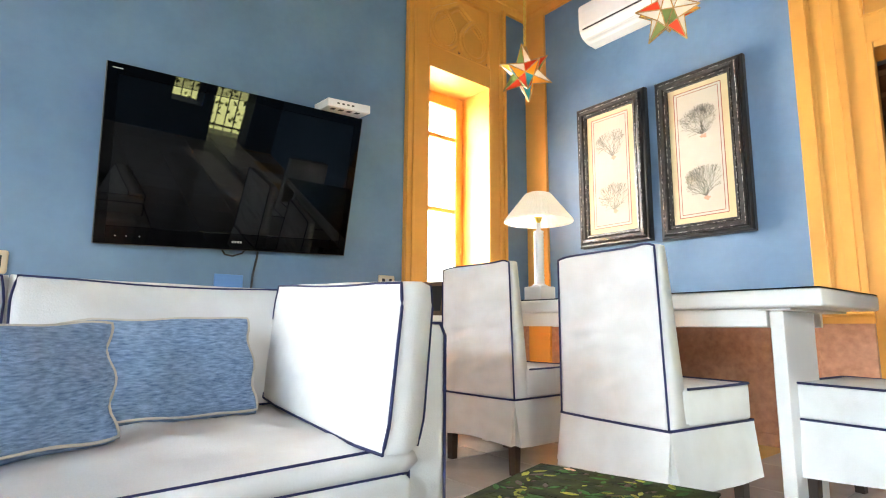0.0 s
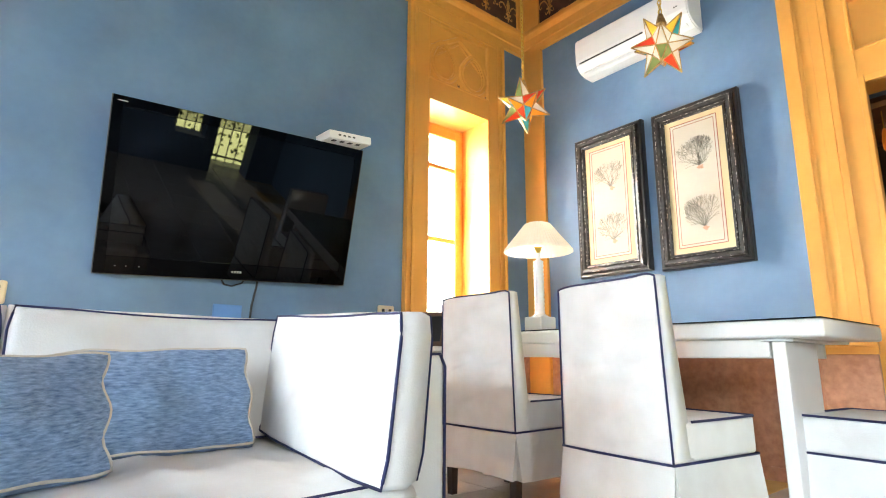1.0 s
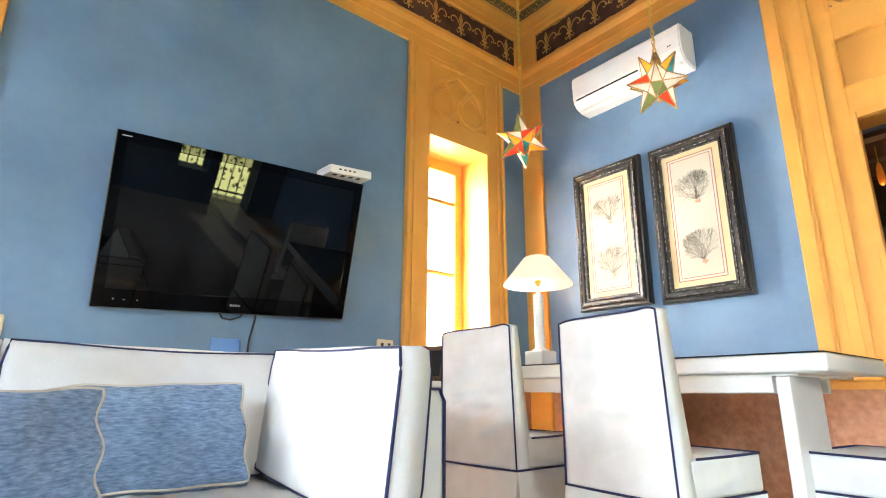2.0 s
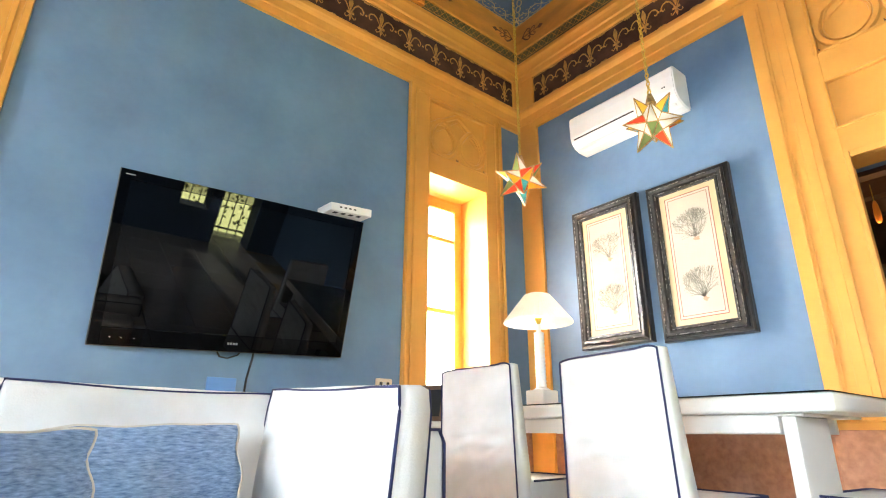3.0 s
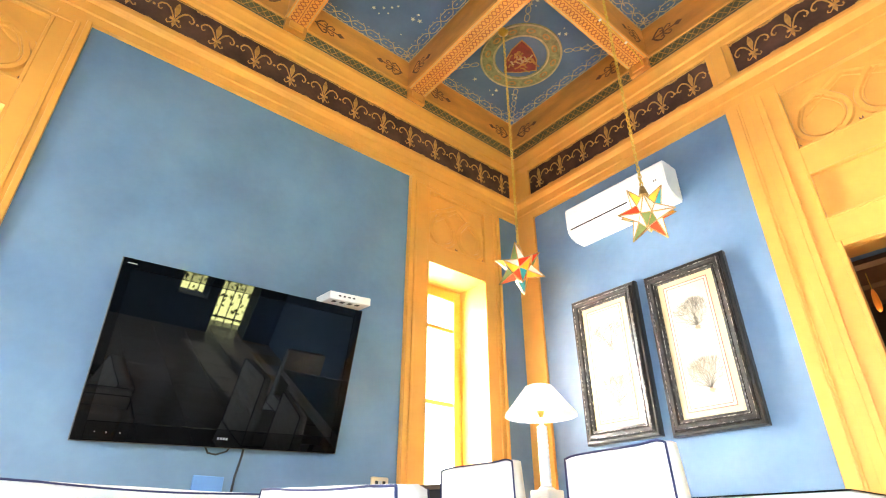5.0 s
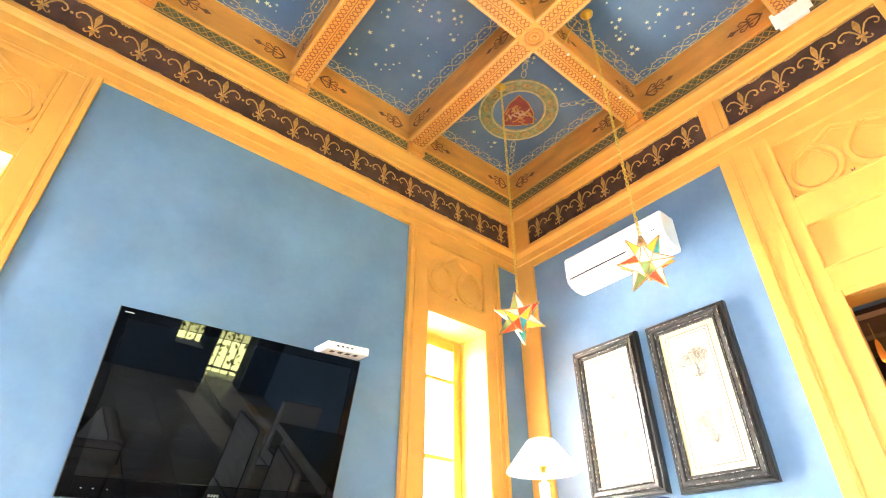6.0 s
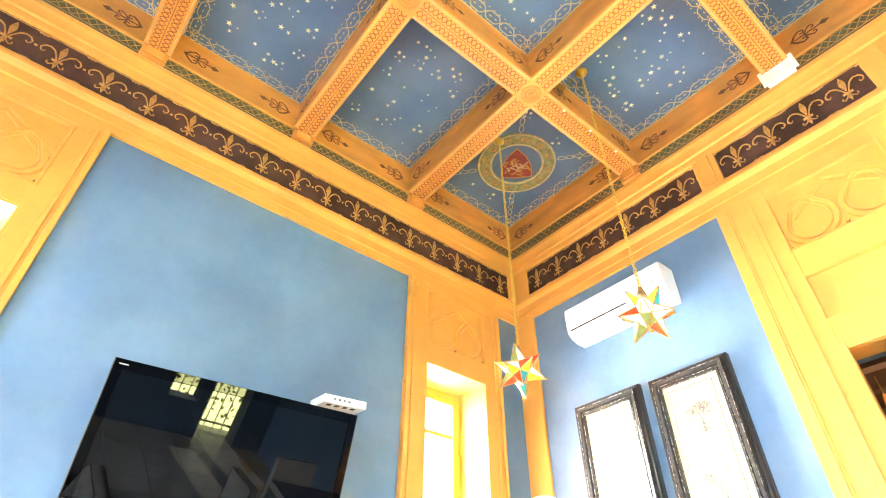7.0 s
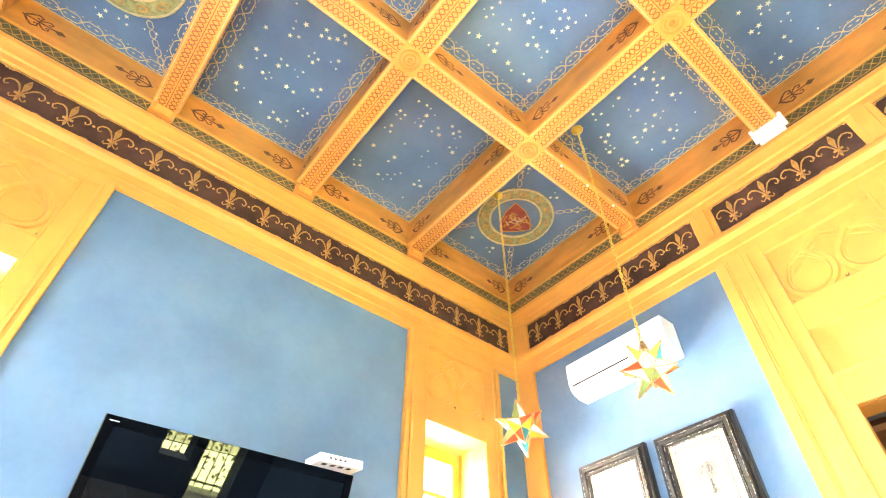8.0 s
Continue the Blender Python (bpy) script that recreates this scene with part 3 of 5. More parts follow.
# brackets under the beam ends
for x in BX[1:-1]:
    box(cb, x - 0.085, YE - 0.035, Z_CORN, x + 0.085, YE, Z_LAT - 0.012, 1)
    box(cb, x - 0.055, YE - 0.045, Z_CORN + 0.02, x + 0.055, YE - 0.035, Z_LAT - 0.03, 2)
for y in BY[1:-1]:
    box(cb, XE - 0.035, y - 0.085, Z_CORN, XE, y + 0.085, Z_LAT - 0.012, 1)
    box(cb, XE - 0.045, y - 0.055, Z_CORN + 0.02, XE - 0.035, y + 0.055, Z_LAT - 0.03, 2)
# lattice on the dark band
for ph in (0, 1):
    for axis in (0, 1):
        lo, hi = (-2.6, XE) if axis == 0 else (-1.4, YE)
        n = int((hi - lo) / 0.06)
        pts = []
        for i in range(n + 1):
            u, z = hi - i * 0.06, (Z_CORN + 0.018) if (i + ph) % 2 else (Z_LAT - 0.018)
            pts.append((u, YE - 0.003, z) if axis == 0 else (XE - 0.003, u, z))
        ribbon(cb, pts, 0.010, (0, -1, 0) if axis == 0 else (-1, 0, 0), 8)
for z in (Z_CORN + 0.012, Z_LAT - 0.014):
    ribbon(cb, [(-2.6, YE - 0.004, z), (XE, YE - 0.004, z)], 0.008, (0, -1, 0), 8)
    ribbon(cb, [(XE - 0.004, -1.4, z), (XE - 0.004, YE, z)], 0.008, (-1, 0, 0), 8)


def star(x, y, r, turn):
    flat(cb, [(x + (r if i % 2 else r * 0.42) * math.cos(turn + math.pi * i / 5), y + (r if i % 2 else r * 0.42) * math.sin(turn + math.pi * i / 5), Z_PAN - 0.003) for i in range(10)], 5)


def chain(x0, y0, x1, y1, width=0.033, period=0.15, mi=4):
    """An interlaced chain on a panel between two points."""
    d = Vector((x1 - x0, y1 - y0, 0))
    L = d.length
    d.normalize()
    s = Vector((-d.y, d.x, 0))
    n = max(4, round(L / period) * 8)
    for ph in (0, math.pi):
        pts = []
        for i in range(n + 1):
            q = math.sin(math.pi * i / 8 + ph)
            q = max(-0.62, min(0.62, q)) / 0.62
            pts.append(Vector((x0, y0, Z_PAN - 0.003 - (0.001 if ph else 0))) + d * (L * i / n) + s * (q * width))
        ribbon(cb, pts, 0.0075, (0, 0, -1), mi)
    if width > 0.025:
        m_ = max(2, round(L / 0.05))
        for i in range(m_):
            c = Vector((x0, y0, Z_PAN - 0.0025)) + d * (L * (i + 0.5) / m_)
            flat(cb, [c + d * 0.016, c + s * 0.006, c - d * 0.016, c - s * 0.006], mi)
            for q in (-1, 1):
                e_ = c + s * q * (width + 0.012)
                flat(cb, [e_ + d * 0.010, e_ + s * 0.004, e_ - d * 0.010, e_ - s * 0.004], mi)


def scroll(p, u, v, nrm):
    """A dark scrolled ornament on a board: p its foot, u along it, v across."""
    p, u, v, nrm = Vector(p), Vector(u), Vector(v), Vector(nrm)
    at = lambda a, b: p + u * a * 1.12 + v * b * 1.35 + nrm * 0.003
    flat(cb, [at(0.27, 0), at(0.235, 0.018), at(0.20, 0), at(0.235, -0.018)], 7)
    ribbon(cb, [at(0.03, 0), at(0.21, 0)], 0.012, nrm, 7)
    for s in (-1, 1):
        for base, size in ((0.04, 1.0), (0.115, 0.8)):
            ribbon(cb, [at(base, 0), at(base + 0.03 * size, 0.03 * s * size), at(base + 0.06 * size, 0.047 * s * size), at(base + 0.085 * size, 0.037 * s * size), at(base + 0.08 * size, 0.018 * s * size), at(base + 0.06 * size, 0.022 * s * size)], 0.015 * size, nrm, 7)


rnd = random.Random(7)
for ix in range(4):
    for iy in range(3):
        x1 = XE if ix == 0 else BX[ix] - HB
        x0 = BX[ix + 1] + HB
        y1 = YE if iy == 0 else BY[iy] - HB
        y0 = BY[iy + 1] + HB
        e = 0.055
        # pale edge line and chain border
        for a, b in (((x0, y0), (x1, y0)), ((x1, y0), (x1, y1)), ((x1, y1), (x0, y1)), ((x0, y1), (x0, y0))):
            ribbon(cb, [(*a, Z_PAN - 0.004), (*b, Z_PAN - 0.004)], 0.016, (0, 0, -1), 4)
        chain(x0 + e, y0 + e, x1 - e, y0 + e)
        chain(x1 - e, y0 + e, x1 - e, y1 - e)
        chain(x1 - e, y1 - e, x0 + e, y1 - e)
        chain(x0 + e, y1 - e, x0 + e, y0 + e)
        # a small knot of loops in each corner
        for kx, ky in ((x0 + e, y0 + e), (x1 - e, y0 + e), (x1 - e, y1 - e), (x0 + e, y1 - e)):
            for dx, dy in ((0.022, 0.022), (-0.022, 0.022), (0.022, -0.022), (-0.022, -0.022)):
                ribbon(cb, [(kx + dx + 0.024 * math.cos(q * math.pi / 5), ky + dy + 0.024 * math.sin(q * math.pi / 5), Z_PAN - 0.0045) for q in range(11)], 0.006, (0, 0, -1), 4)
        zc = Z_LAT + 0.15
        for (px_, py_), u, v in (((x1, y1), (-1, 0, 0), (0, -1, 0)), ((x1, y1), (0, -1, 0), (-1, 0, 0)), ((x0, y1), (1, 0, 0), (0, -1, 0)), ((x1, y0), (0, 1, 0), (-1, 0, 0))):
            nrm = v
            q = Vector((px_, py_, zc)) + Vector(u) * 0.03
            scroll(q, u, (0, 0, 1), nrm)
        cx, cy = (x0 + x1) / 2, (y0 + y1) / 2
        medal = (ix, iy) in ((0, 0), (3, 0))
        # clusters of two to four small stars, spread evenly over the field
        nx_, ny_ = 4, 5
        for kx in range(nx_):
            for ky in range(ny_):
                sx = x0 + 0.17 + (x1 - x0 - 0.34) * (kx + 0.5 + rnd.uniform(-0.34, 0.34)) / nx_
                sy = y0 + 0.17 + (y1 - y0 - 0.34) * (ky + 0.5 + rnd.uniform(-0.34, 0.34)) / ny_
                if medal and math.hypot(sx - cx, sy - cy) < 0.42:
                    continue
                count, turn_ = rnd.choice((1, 2, 3, 3, 3, 4)), rnd.uniform(0, 6.28)
                for q in range(count):
                    gap = 0.0 if count == 1 else rnd.uniform(0.030, 0.042)
                    star(sx + gap * math.cos(turn_ + 2 * math.pi * q / count), sy + gap * math.sin(turn_ + 2 * math.pi * q / count), rnd.choice((0.010, 0.013, 0.016, 0.020, 0.024)), rnd.uniform(0, 6))
        if medal:
            lathe(cb, [(0.365, Z_PAN), (0.36, Z_PAN - 0.008), (0.232, Z_PAN - 0.008), (0.227, Z_PAN)], 48, (cx, cy), 9, False)
            for r in (0.352, 0.242):
                lathe(cb, [(r + 0.008, Z_PAN - 0.007), (r + 0.006, Z_PAN - 0.012), (r - 0.006, Z_PAN - 0.012), (r - 0.008, Z_PAN - 0.007)], 48, (cx, cy), 4, False)
            for i in range(12):
                a = 2 * math.pi * i / 12
                ox, oy = cx + 0.297 * math.cos(a), cy + 0.297 * math.sin(a)
                flat(cb, [(ox + 0.042 * math.cos(t) * -math.sin(a) + 0.026 * math.sin(t) * math.cos(a), oy + 0.042 * math.cos(t) * math.cos(a) + 0.026 * math.sin(t) * math.sin(a), Z_PAN - 0.011) for t in [k * math.pi / 6 for k in range(12)]], 8)
                flat(cb, [(ox + 0.026 * math.cos(t) * -math.sin(a) + 0.014 * math.sin(t) * math.cos(a), oy + 0.026 * math.cos(t) * math.cos(a) + 0.014 * math.sin(t) * math.sin(a), Z_PAN - 0.013) for t in [k * math.pi / 4 for k in range(8)]], 9)
            for dx, dy in ((1, 1), (-1, 1), (1, -1), (-1, -1)):
                rx, ry = (x1 - x0) / 2 - 0.09, (y1 - y0) / 2 - 0.09
                way = math.hypot(rx, ry)
                chain(cx + dx * rx * 0.375 / way, cy + dy * ry * 0.375 / way, cx + dx * rx, cy + dy * ry, 0.019, 0.075)
            # a red shield with gold charges, its point towards the room
            rot = lambda a, b: (cx + a * math.cos(SH) - b * math.sin(SH), cy + a * math.sin(SH) + b * math.cos(SH))
            SH = radians(316)
            out = [(a * 0.92, b * 0.92) for a, b in ((-0.15, 0.16), (0, 0.175), (0.15, 0.16), (0.145, 0.03), (0.09, -0.10), (0, -0.20), (-0.09, -0.10), (-0.145, 0.03))]
            flat(cb, [(*rot(a * 1.08, b * 1.08), Z_PAN - 0.005) for a, b in out], 8)
            flat(cb, [(*rot(a, b), Z_PAN - 0.009) for a, b in out], 10)
            for k in range(22):
                a, b = rnd.uniform(-0.085, 0.085), rnd.uniform(-0.08, 0.12)
                ribbon(cb, [(*rot(a + 0.03 * j * math.cos(k * 2.1), b + 0.02 * j * math.sin(k * 1.7 + j)), Z_PAN - 0.012) for j in range(4)], 0.016, (0, 0, -1), 8 if k % 4 else 4)
ceiling = setting("ceiling", cb, CEIL_MATS, "coffered ceiling painted blue with gold stars and ochre beams", "ceiling")
plaster_patch = setting("plaster_patch", boxes([(XE - 0.06, 0.07, Z_CORN - 0.02, XE - 0.046, 0.31, Z_LAT + 0.02), (XE - 0.046, 0.10, Z_CORN - 0.03, XE - 0.02, 0.29, Z_CORN - 0.001)], 0.006, 2), PLASTER, "bare white plaster patch on a beam bracket", "plaster")

# ---- soft furniture ----


def quad_cushion(name, bl, br, tr, tl, thick, parent, material, trim, bulge=0.05, trim_r=0.006, nu=14, nv=10, wob=0.004, seed=1, sub_label="", back_trim=True, rounding=0.09, wave=0.0, sag=0.0):
    """A stuffed cushion whose face is the quad bl, br, tr, tl and whose back lies the vector thick behind it; with piping along its seams."""
    bl, br, tr, tl, thick = (Vector(p) for p in (bl, br, tr, tl, thick))
    rnd_ = random.Random(seed)
    nrm = -thick.normalized()
    off = Vector((rnd_.random() * 9, rnd_.random() * 9, rnd_.random() * 9))

    def pt(u, v, side):
        u0_, v0_ = u, v
        if wave:
            u = 0.5 + (u - 0.5) * (1 - wave * (0.5 - 0.5 * math.cos(4 * math.pi * v0_)) - wave * 0.8 * math.sin(math.pi * v0_))
            v = 0.5 + (v - 0.5) * (1 - wave * 0.7 * math.sin(math.pi * u0_) - wave * 0.25 * math.sin(5 * math.pi * u0_ + seed))
        p = (bl * (1 - u) + br * u) * (1 - v) + (tl * (1 - u) + tr * u) * v
        p = p - Vector((0, 0, sag * math.sin(math.pi * u0_) * v0_))
        u, v = u0_, v0_
        su, sv = max(0.0, math.sin(math.pi * u)) ** 0.55, max(0.0, math.sin(math.pi * v)) ** 0.55
        b = bulge * su * sv
        w = wob * noise.noise(p * 14 + off) + 0.6 * wob * noise.noise(p * 35 + off)
        # rounded corners
        cu, cv = 2 * u - 1, 2 * v - 1
        r = max(0.0, abs(cu) + abs(cv) - 1.66) * rounding
        mid = (bl + br + tr + tl) * 0.25
        p = p + (mid - p) * r
        if side == 0:
            return p + nrm * (b + w * su * sv)
        return p + thick - nrm * (b * 0.7)

    bm = bmesh.new()
    grids = []
    for side in (0, 1):
        grids.append([[bm.verts.new(pt(i / nu, j / nv, side)) for i in range(nu + 1)] for j in range(nv + 1)])
        g = grids[-1]
        for j in range(nv):
            for i in range(nu):
                q = (g[j][i], g[j][i + 1], g[j + 1][i + 1], g[j + 1][i])
                bm.faces.new(q if side == 0 else q[::-1])
    rim = [(0, i) for i in range(nu)] + [(j, nu) for j in range(nv)] + [(nv, i) for i in range(nu, 0, -1)] + [(j, 0) for j in range(nv, 0, -1)]
    f0 = [grids[0][j][i] for j, i in rim]
    f1 = [grids[1][j][i] for j, i in rim]
    mid_ = []
    centre = (bl + br + tr + tl) * 0.25 + thick * 0.5
    for a, b in zip(f0, f1):
        c = (a.co + b.co) * 0.5
        d = c - centre
        d -= nrm * d.dot(nrm)
        mid_.append(bm.verts.new(c + d.normalized() * min(0.014, thick.length * 0.14)))
    n = len(rim)
    for k in range(n):
        l = (k + 1) % n
        bm.faces.new((f0[l], f0[k], mid_[k], mid_[l]))
        bm.faces.new((mid_[l], mid_[k], f1[k], f1[l]))
    loops = [[v.co.copy() for v in f0], [v.co.copy() for v in f1]]
    ob = part(name, bm, material, parent, sub_label, smooth=True)
    for pts in loops if back_trim else loops[:1]:
        tb = bmesh.new()
        tube(tb, pts, trim_r, 6, 0, True)
        part("piping", tb, trim, ob, smooth=True)
    return ob


sofa = thing("sofa", "cream linen sofa with navy piping and loose cushions", "sofa", pose(0, 0, 0))
SEAT_Z = 0.40
part("base", boxes([(-1.35, 0.868, 0.06, 0.634, 1.78, 0.344)], 0.02, 3), LINEN, sofa, smooth=True)
part("back_frame", boxes([(-1.35, 1.70, 0.28, 0.66, 1.84, 0.66)], 0.03, 3), LINEN, sofa, smooth=True)
part("arm", boxes([(0.636, 0.900, 0.06, 0.736, 1.82, 0.632)], 0.022, 4), LINEN, sofa, smooth=True)
part("arm", boxes([(-1.43, 0.80, 0.06, -1.34, 1.80, 0.632)], 0.022, 4), LINEN, sofa, smooth=True)
for x in (0.641, 0.731):
    tb = bmesh.new()
    tube(tb, [(x, 0.898, 0.06), (x, 0.898, 0.605), (x + (0.010 if x < 0.7 else -0.010), 0.901, 0.628)], 0.0033, 6)
    part("arm_piping", tb, NAVY, sofa, smooth=True)
tb = bmesh.new()
tube(tb, [(0.651, 0.901, 0.630), (0.721, 0.901, 0.630), (0.734, 0.925, 0.628), (0.736, 1.78, 0.628)], 0.0033, 6)
part("arm_piping", tb, NAVY, sofa, smooth=True)
for x in (-1.3, 0.6):
    for y in (0.86, 1.74):
        part("leg", boxes([(x - 0.03, y - 0.03, 0.0, x + 0.03, y + 0.03, 0.065)], 0.004, 1), DARK_WOOD, sofa)


def seat_cushion(x0, x1, y0, y1, z0, z1, seed):
    rnd_ = Vector((seed * 3.1, seed * 1.7, 0))
    bm = bmesh.new()
    nx, ny = 36, 26
    top = [[bm.verts.new((x0 + (x1 - x0) * i / nx, y0 + (y1 - y0) * j / ny, z1 - 0.016 * (1 - i / nx) * (1 - j / ny) ** 2 + 0.014 * max(0.0, math.sin(math.pi * i / nx) * math.sin(math.pi * j / ny)) ** 0.4 + (0.011 * noise.noise(Vector((i * 0.22, j * 0.22, seed)) + rnd_) + 0.010 * abs(noise.noise(Vector((i * 0.10 + j * 0.12, j * 0.28 - i * 0.1, seed + 5.0)))) + 0.004 * noise.noise(Vector((i * 0.9, j * 0.5, seed)))) * max(0.0, math.sin(math.pi * i / nx) * math.sin(math.pi * j / ny)) ** 0.35)) for i in range(nx + 1)] for j in range(ny + 1)]
    for j in range(ny):
        for i in range(nx):
            bm.faces.new((top[j][i], top[j][i + 1], top[j + 1][i + 1], top[j + 1][i]))
    rim = [(0, i) for i in range(nx)] + [(j, nx) for j in range(ny)] + [(ny, i) for i in range(nx, 0, -1)] + [(j, 0) for j in range(ny, 0, -1)]
    upper = [top[j][i] for j, i in rim]
    cx, cy = (x0 + x1) / 2, (y0 + y1) / 2
    rows = [upper]
    for z, grow in ((z0 + (z1 - z0) * 0.75, 0.010), (z0 + (z1 - z0) * 0.45, 0.014), (z0, 0.0)):
        rows.append([bm.verts.new((v.co.x + (grow if v.co.x > cx else -grow) * (abs(v.co.x - cx) > (x1 - x0) * 0.499), v.co.y + (grow if v.co.y > cy else -grow) * (abs(v.co.y - cy) > (y1 - y0) * 0.499), z)) for v in upper])
    n = len(rim)
    for a, b in zip(rows, rows[1:]):
        for k in range(n):
            l = (k + 1) % n
            bm.faces.new((a[l], a[k], b[k], b[l]))
    bm.faces.new(rows[-1][::-1])
    pts = [v.co.copy() for v in upper]
    low = [v.co.copy() for v in rows[-1]]
    ob = part("seat_cushion", bm, LINEN, sofa, smooth=True)
    for q in (pts, low):
        tb = bmesh.new()
        tube(tb, q, 0.0031, 6, 0, True)
        part("piping", tb, NAVY, ob, smooth=True)


seat_cushion(-0.02, 0.630, 0.886, 1.62, 0.345, SEAT_Z - 0.004, 1)
seat_cushion(-1.33, -0.03, 0.876, 1.62, 0.345, SEAT_Z, 2)
quad_cushion("back_cushion", (0.012, 1.50, 0.41), (0.70, 1.50, 0.41), (0.70, 1.57, 0.735), (0.004, 1.57, 0.738), (0, 0.13, 0.0), sofa, LINEN, NAVY, 0.035, 0.0030, 30, 16, 0.013, 3, rounding=0.09, sag=0.014)
quad_cushion("back_cushion", (-0.65, 1.50, 0.41), (-0.008, 1.50, 0.41), (-0.004, 1.57, 0.735), (-0.65, 1.57, 0.73), (0, 0.13, 0.0), sofa, LINEN, NAVY, 0.035, 0.0031, 18, 10, 0.006, 4)
quad_cushion("back_cushion", (-1.32, 1.50, 0.41), (-0.66, 1.50, 0.41), (-0.66, 1.57, 0.73), (-1.32, 1.57, 0.73), (0, 0.13, 0.0), sofa, LINEN, NAVY, 0.035, 0.0031, 18, 10, 0.006, 5)
end_cushion = quad_cushion("side_cushion", (0.572, 1.50, 0.424), (0.520, 0.795, 0.399), (0.607, 0.872, 0.713), (0.622, 1.55, 0.745), (0.100, 0.035, 0.0), sofa, LINEN, NAVY, 0.024, 0.0032, 30, 24, 0.014, 6, rounding=0.10, sag=0.010)

lumbar = thing("throw_pillow", "slubby blue chenille lumbar pillow with cream cord edge", "pillow", pose(0, 0, 0), "pillows on the sofa")
quad_cushion("cover", (0.075, 1.345, 0.415), (0.515, 1.330, 0.415), (0.505, 1.415, 0.648), (0.075, 1.415, 0.632), (0, 0.055, -0.02), lumbar, BLUE_CLOTH, CREAM_EDGE, 0.048, 0.0034, 28, 18, 0.014, 8, rounding=0.22, wave=0.065)
square = thing("throw_pillow", "slubby blue chenille pillow with wavy cream cord edge", "pillow", pose(0, 0, 0), "pillows on the sofa")
quad_cushion("cover", (-0.235, 0.985, 0.415), (0.200, 1.178, 0.412), (0.180, 1.245, 0.632), (-0.235, 1.07, 0.612), (-0.02, 0.06, -0.02), square, BLUE_CLOTH, CREAM_EDGE, 0.054, 0.0034, 28, 18, 0.016, 9, rounding=0.22, wave=0.085)

# ---- dining chairs ----


def dining_chair(label):
    """A slip-covered chair. Origin at the rear right corner on the floor, +x is forward, +y its left."""
    W, D, H, ZS, ZL, ZB = 0.46, 0.46, 0.893, 0.435, 0.31, 0.125
    c = thing("dining_chair", label, "chair", pose(0, 0, 0), "chairs round the dining table")
    # backrest
    bm = bmesh.new()
    ny, nz = 30, 52
    front, back = [], []
    for j in range(nz + 1):
        v = j / nz
        z = ZL + (H - ZL) * v
        th = 0.10 - 0.048 * v
        lean = -0.012 * v
        row_f, row_b = [], []
        for i in range(ny + 1):
            u = i / ny
            inset = 0.012 * v * (1 - 2 * u)
            zz = z + (0.007 * math.exp(-((u - 0.06) / 0.09) ** 2) * v ** 6) - 0.010 * v ** 14 * (abs(2 * u - 1) ** 8)
            slack = math.exp(-((v - 0.5) / 0.33) ** 2)
            wr = 0.008 * noise.noise(Vector((u * 2.2, v * 8, 0.3))) + 0.004 * noise.noise(Vector((u * 5 + v * 4, v * 18, 1.3)))
            crease = abs(noise.noise(Vector((u * 1.8 + v * 1.2, v * 9 + u * 1.5, 4.7))))
            wr += 0.034 * (crease - 0.22) * slack
            wr = max(-0.008, wr) * (4 * u * (1 - u)) ** 0.6
            row_b.append(bm.verts.new((lean + wr, W * u + inset, zz)))
            row_f.append(bm.verts.new((lean + th, W * u + inset, zz + 0.004)))
        front.append(row_f)
        back.append(row_b)
    for j in range(nz):
        for i in range(ny):
            bm.faces.new((back[j][i + 1], back[j][i], back[j + 1][i], back[j + 1][i + 1]))
            bm.faces.new((front[j][i], front[j][i + 1], front[j + 1][i + 1], front[j + 1][i]))
        for i in (0, ny):
            q = (back[j][i], front[j][i], front[j + 1][i], back[j + 1][i])
            bm.faces.new(q if i == 0 else q[::-1])
    for i in range(ny):
        bm.faces.new((back[nz][i + 1], back[nz][i], front[nz][i], front[nz][i + 1]))
        bm.faces.new((back[0][i], back[0][i + 1], front[0][i + 1], front[0][i]))
    edge = [back[j][0].co.copy() for j in range(nz + 1)] + [back[nz][i].co.copy() for i in range(1, ny + 1)] + [back[j][ny].co.copy() for j in range(nz - 1, -1, -1)]
    sharp = [e for e in bm.edges if len(e.link_faces) == 2 and e.calc_face_angle() > 0.9]
    bmesh.ops.bevel(bm, geom=sharp, offset=0.008, segments=2, affect="EDGES")
    b = part("backrest", bm, LINEN, c, smooth=True)
    tb = bmesh.new()
    tube(tb, [p + Vector((-0.002, 0, 0)) for p in edge], 0.0038, 6)
    part("piping", tb, NAVY, b, smooth=True)
    # seat
    s = part("seat", boxes([(0.07, 0.0, ZL, D, W, ZS)], 0.016, 3), LINEN, c, smooth=True)
    for z in (ZS - 0.004,):
        tb = bmesh.new()
        tube(tb, [(0.10, -0.002, z), (0.25, -0.002, z + 0.001), (D - 0.012, -0.002, z + 0.004), (D + 0.002, 0.012, z + 0.004), (D + 0.002, W - 0.012, z + 0.004), (D - 0.012, W + 0.002, z + 0.004), (0.10, W + 0.002, z)], 0.0045, 6)
        part("piping", tb, NAVY, s, smooth=True)
    tb = bmesh.new()
    tube(tb, [(-0.004, -0.002, ZL), (-0.011, W * 0.3, ZL), (-0.011, W * 0.7, ZL), (-0.004, W + 0.002, ZL), (D + 0.002, W + 0.002, ZL), (D + 0.002, -0.002, ZL)], 0.0045, 6, 0, True)
    part("piping", tb, NAVY, s, smooth=True)
    # skirt: four hanging panels, flared, with pleats at the corners
    corners = [(0.0, 0.0), (D, 0.0), (D, W), (0.0, W)]
    ends_ = []
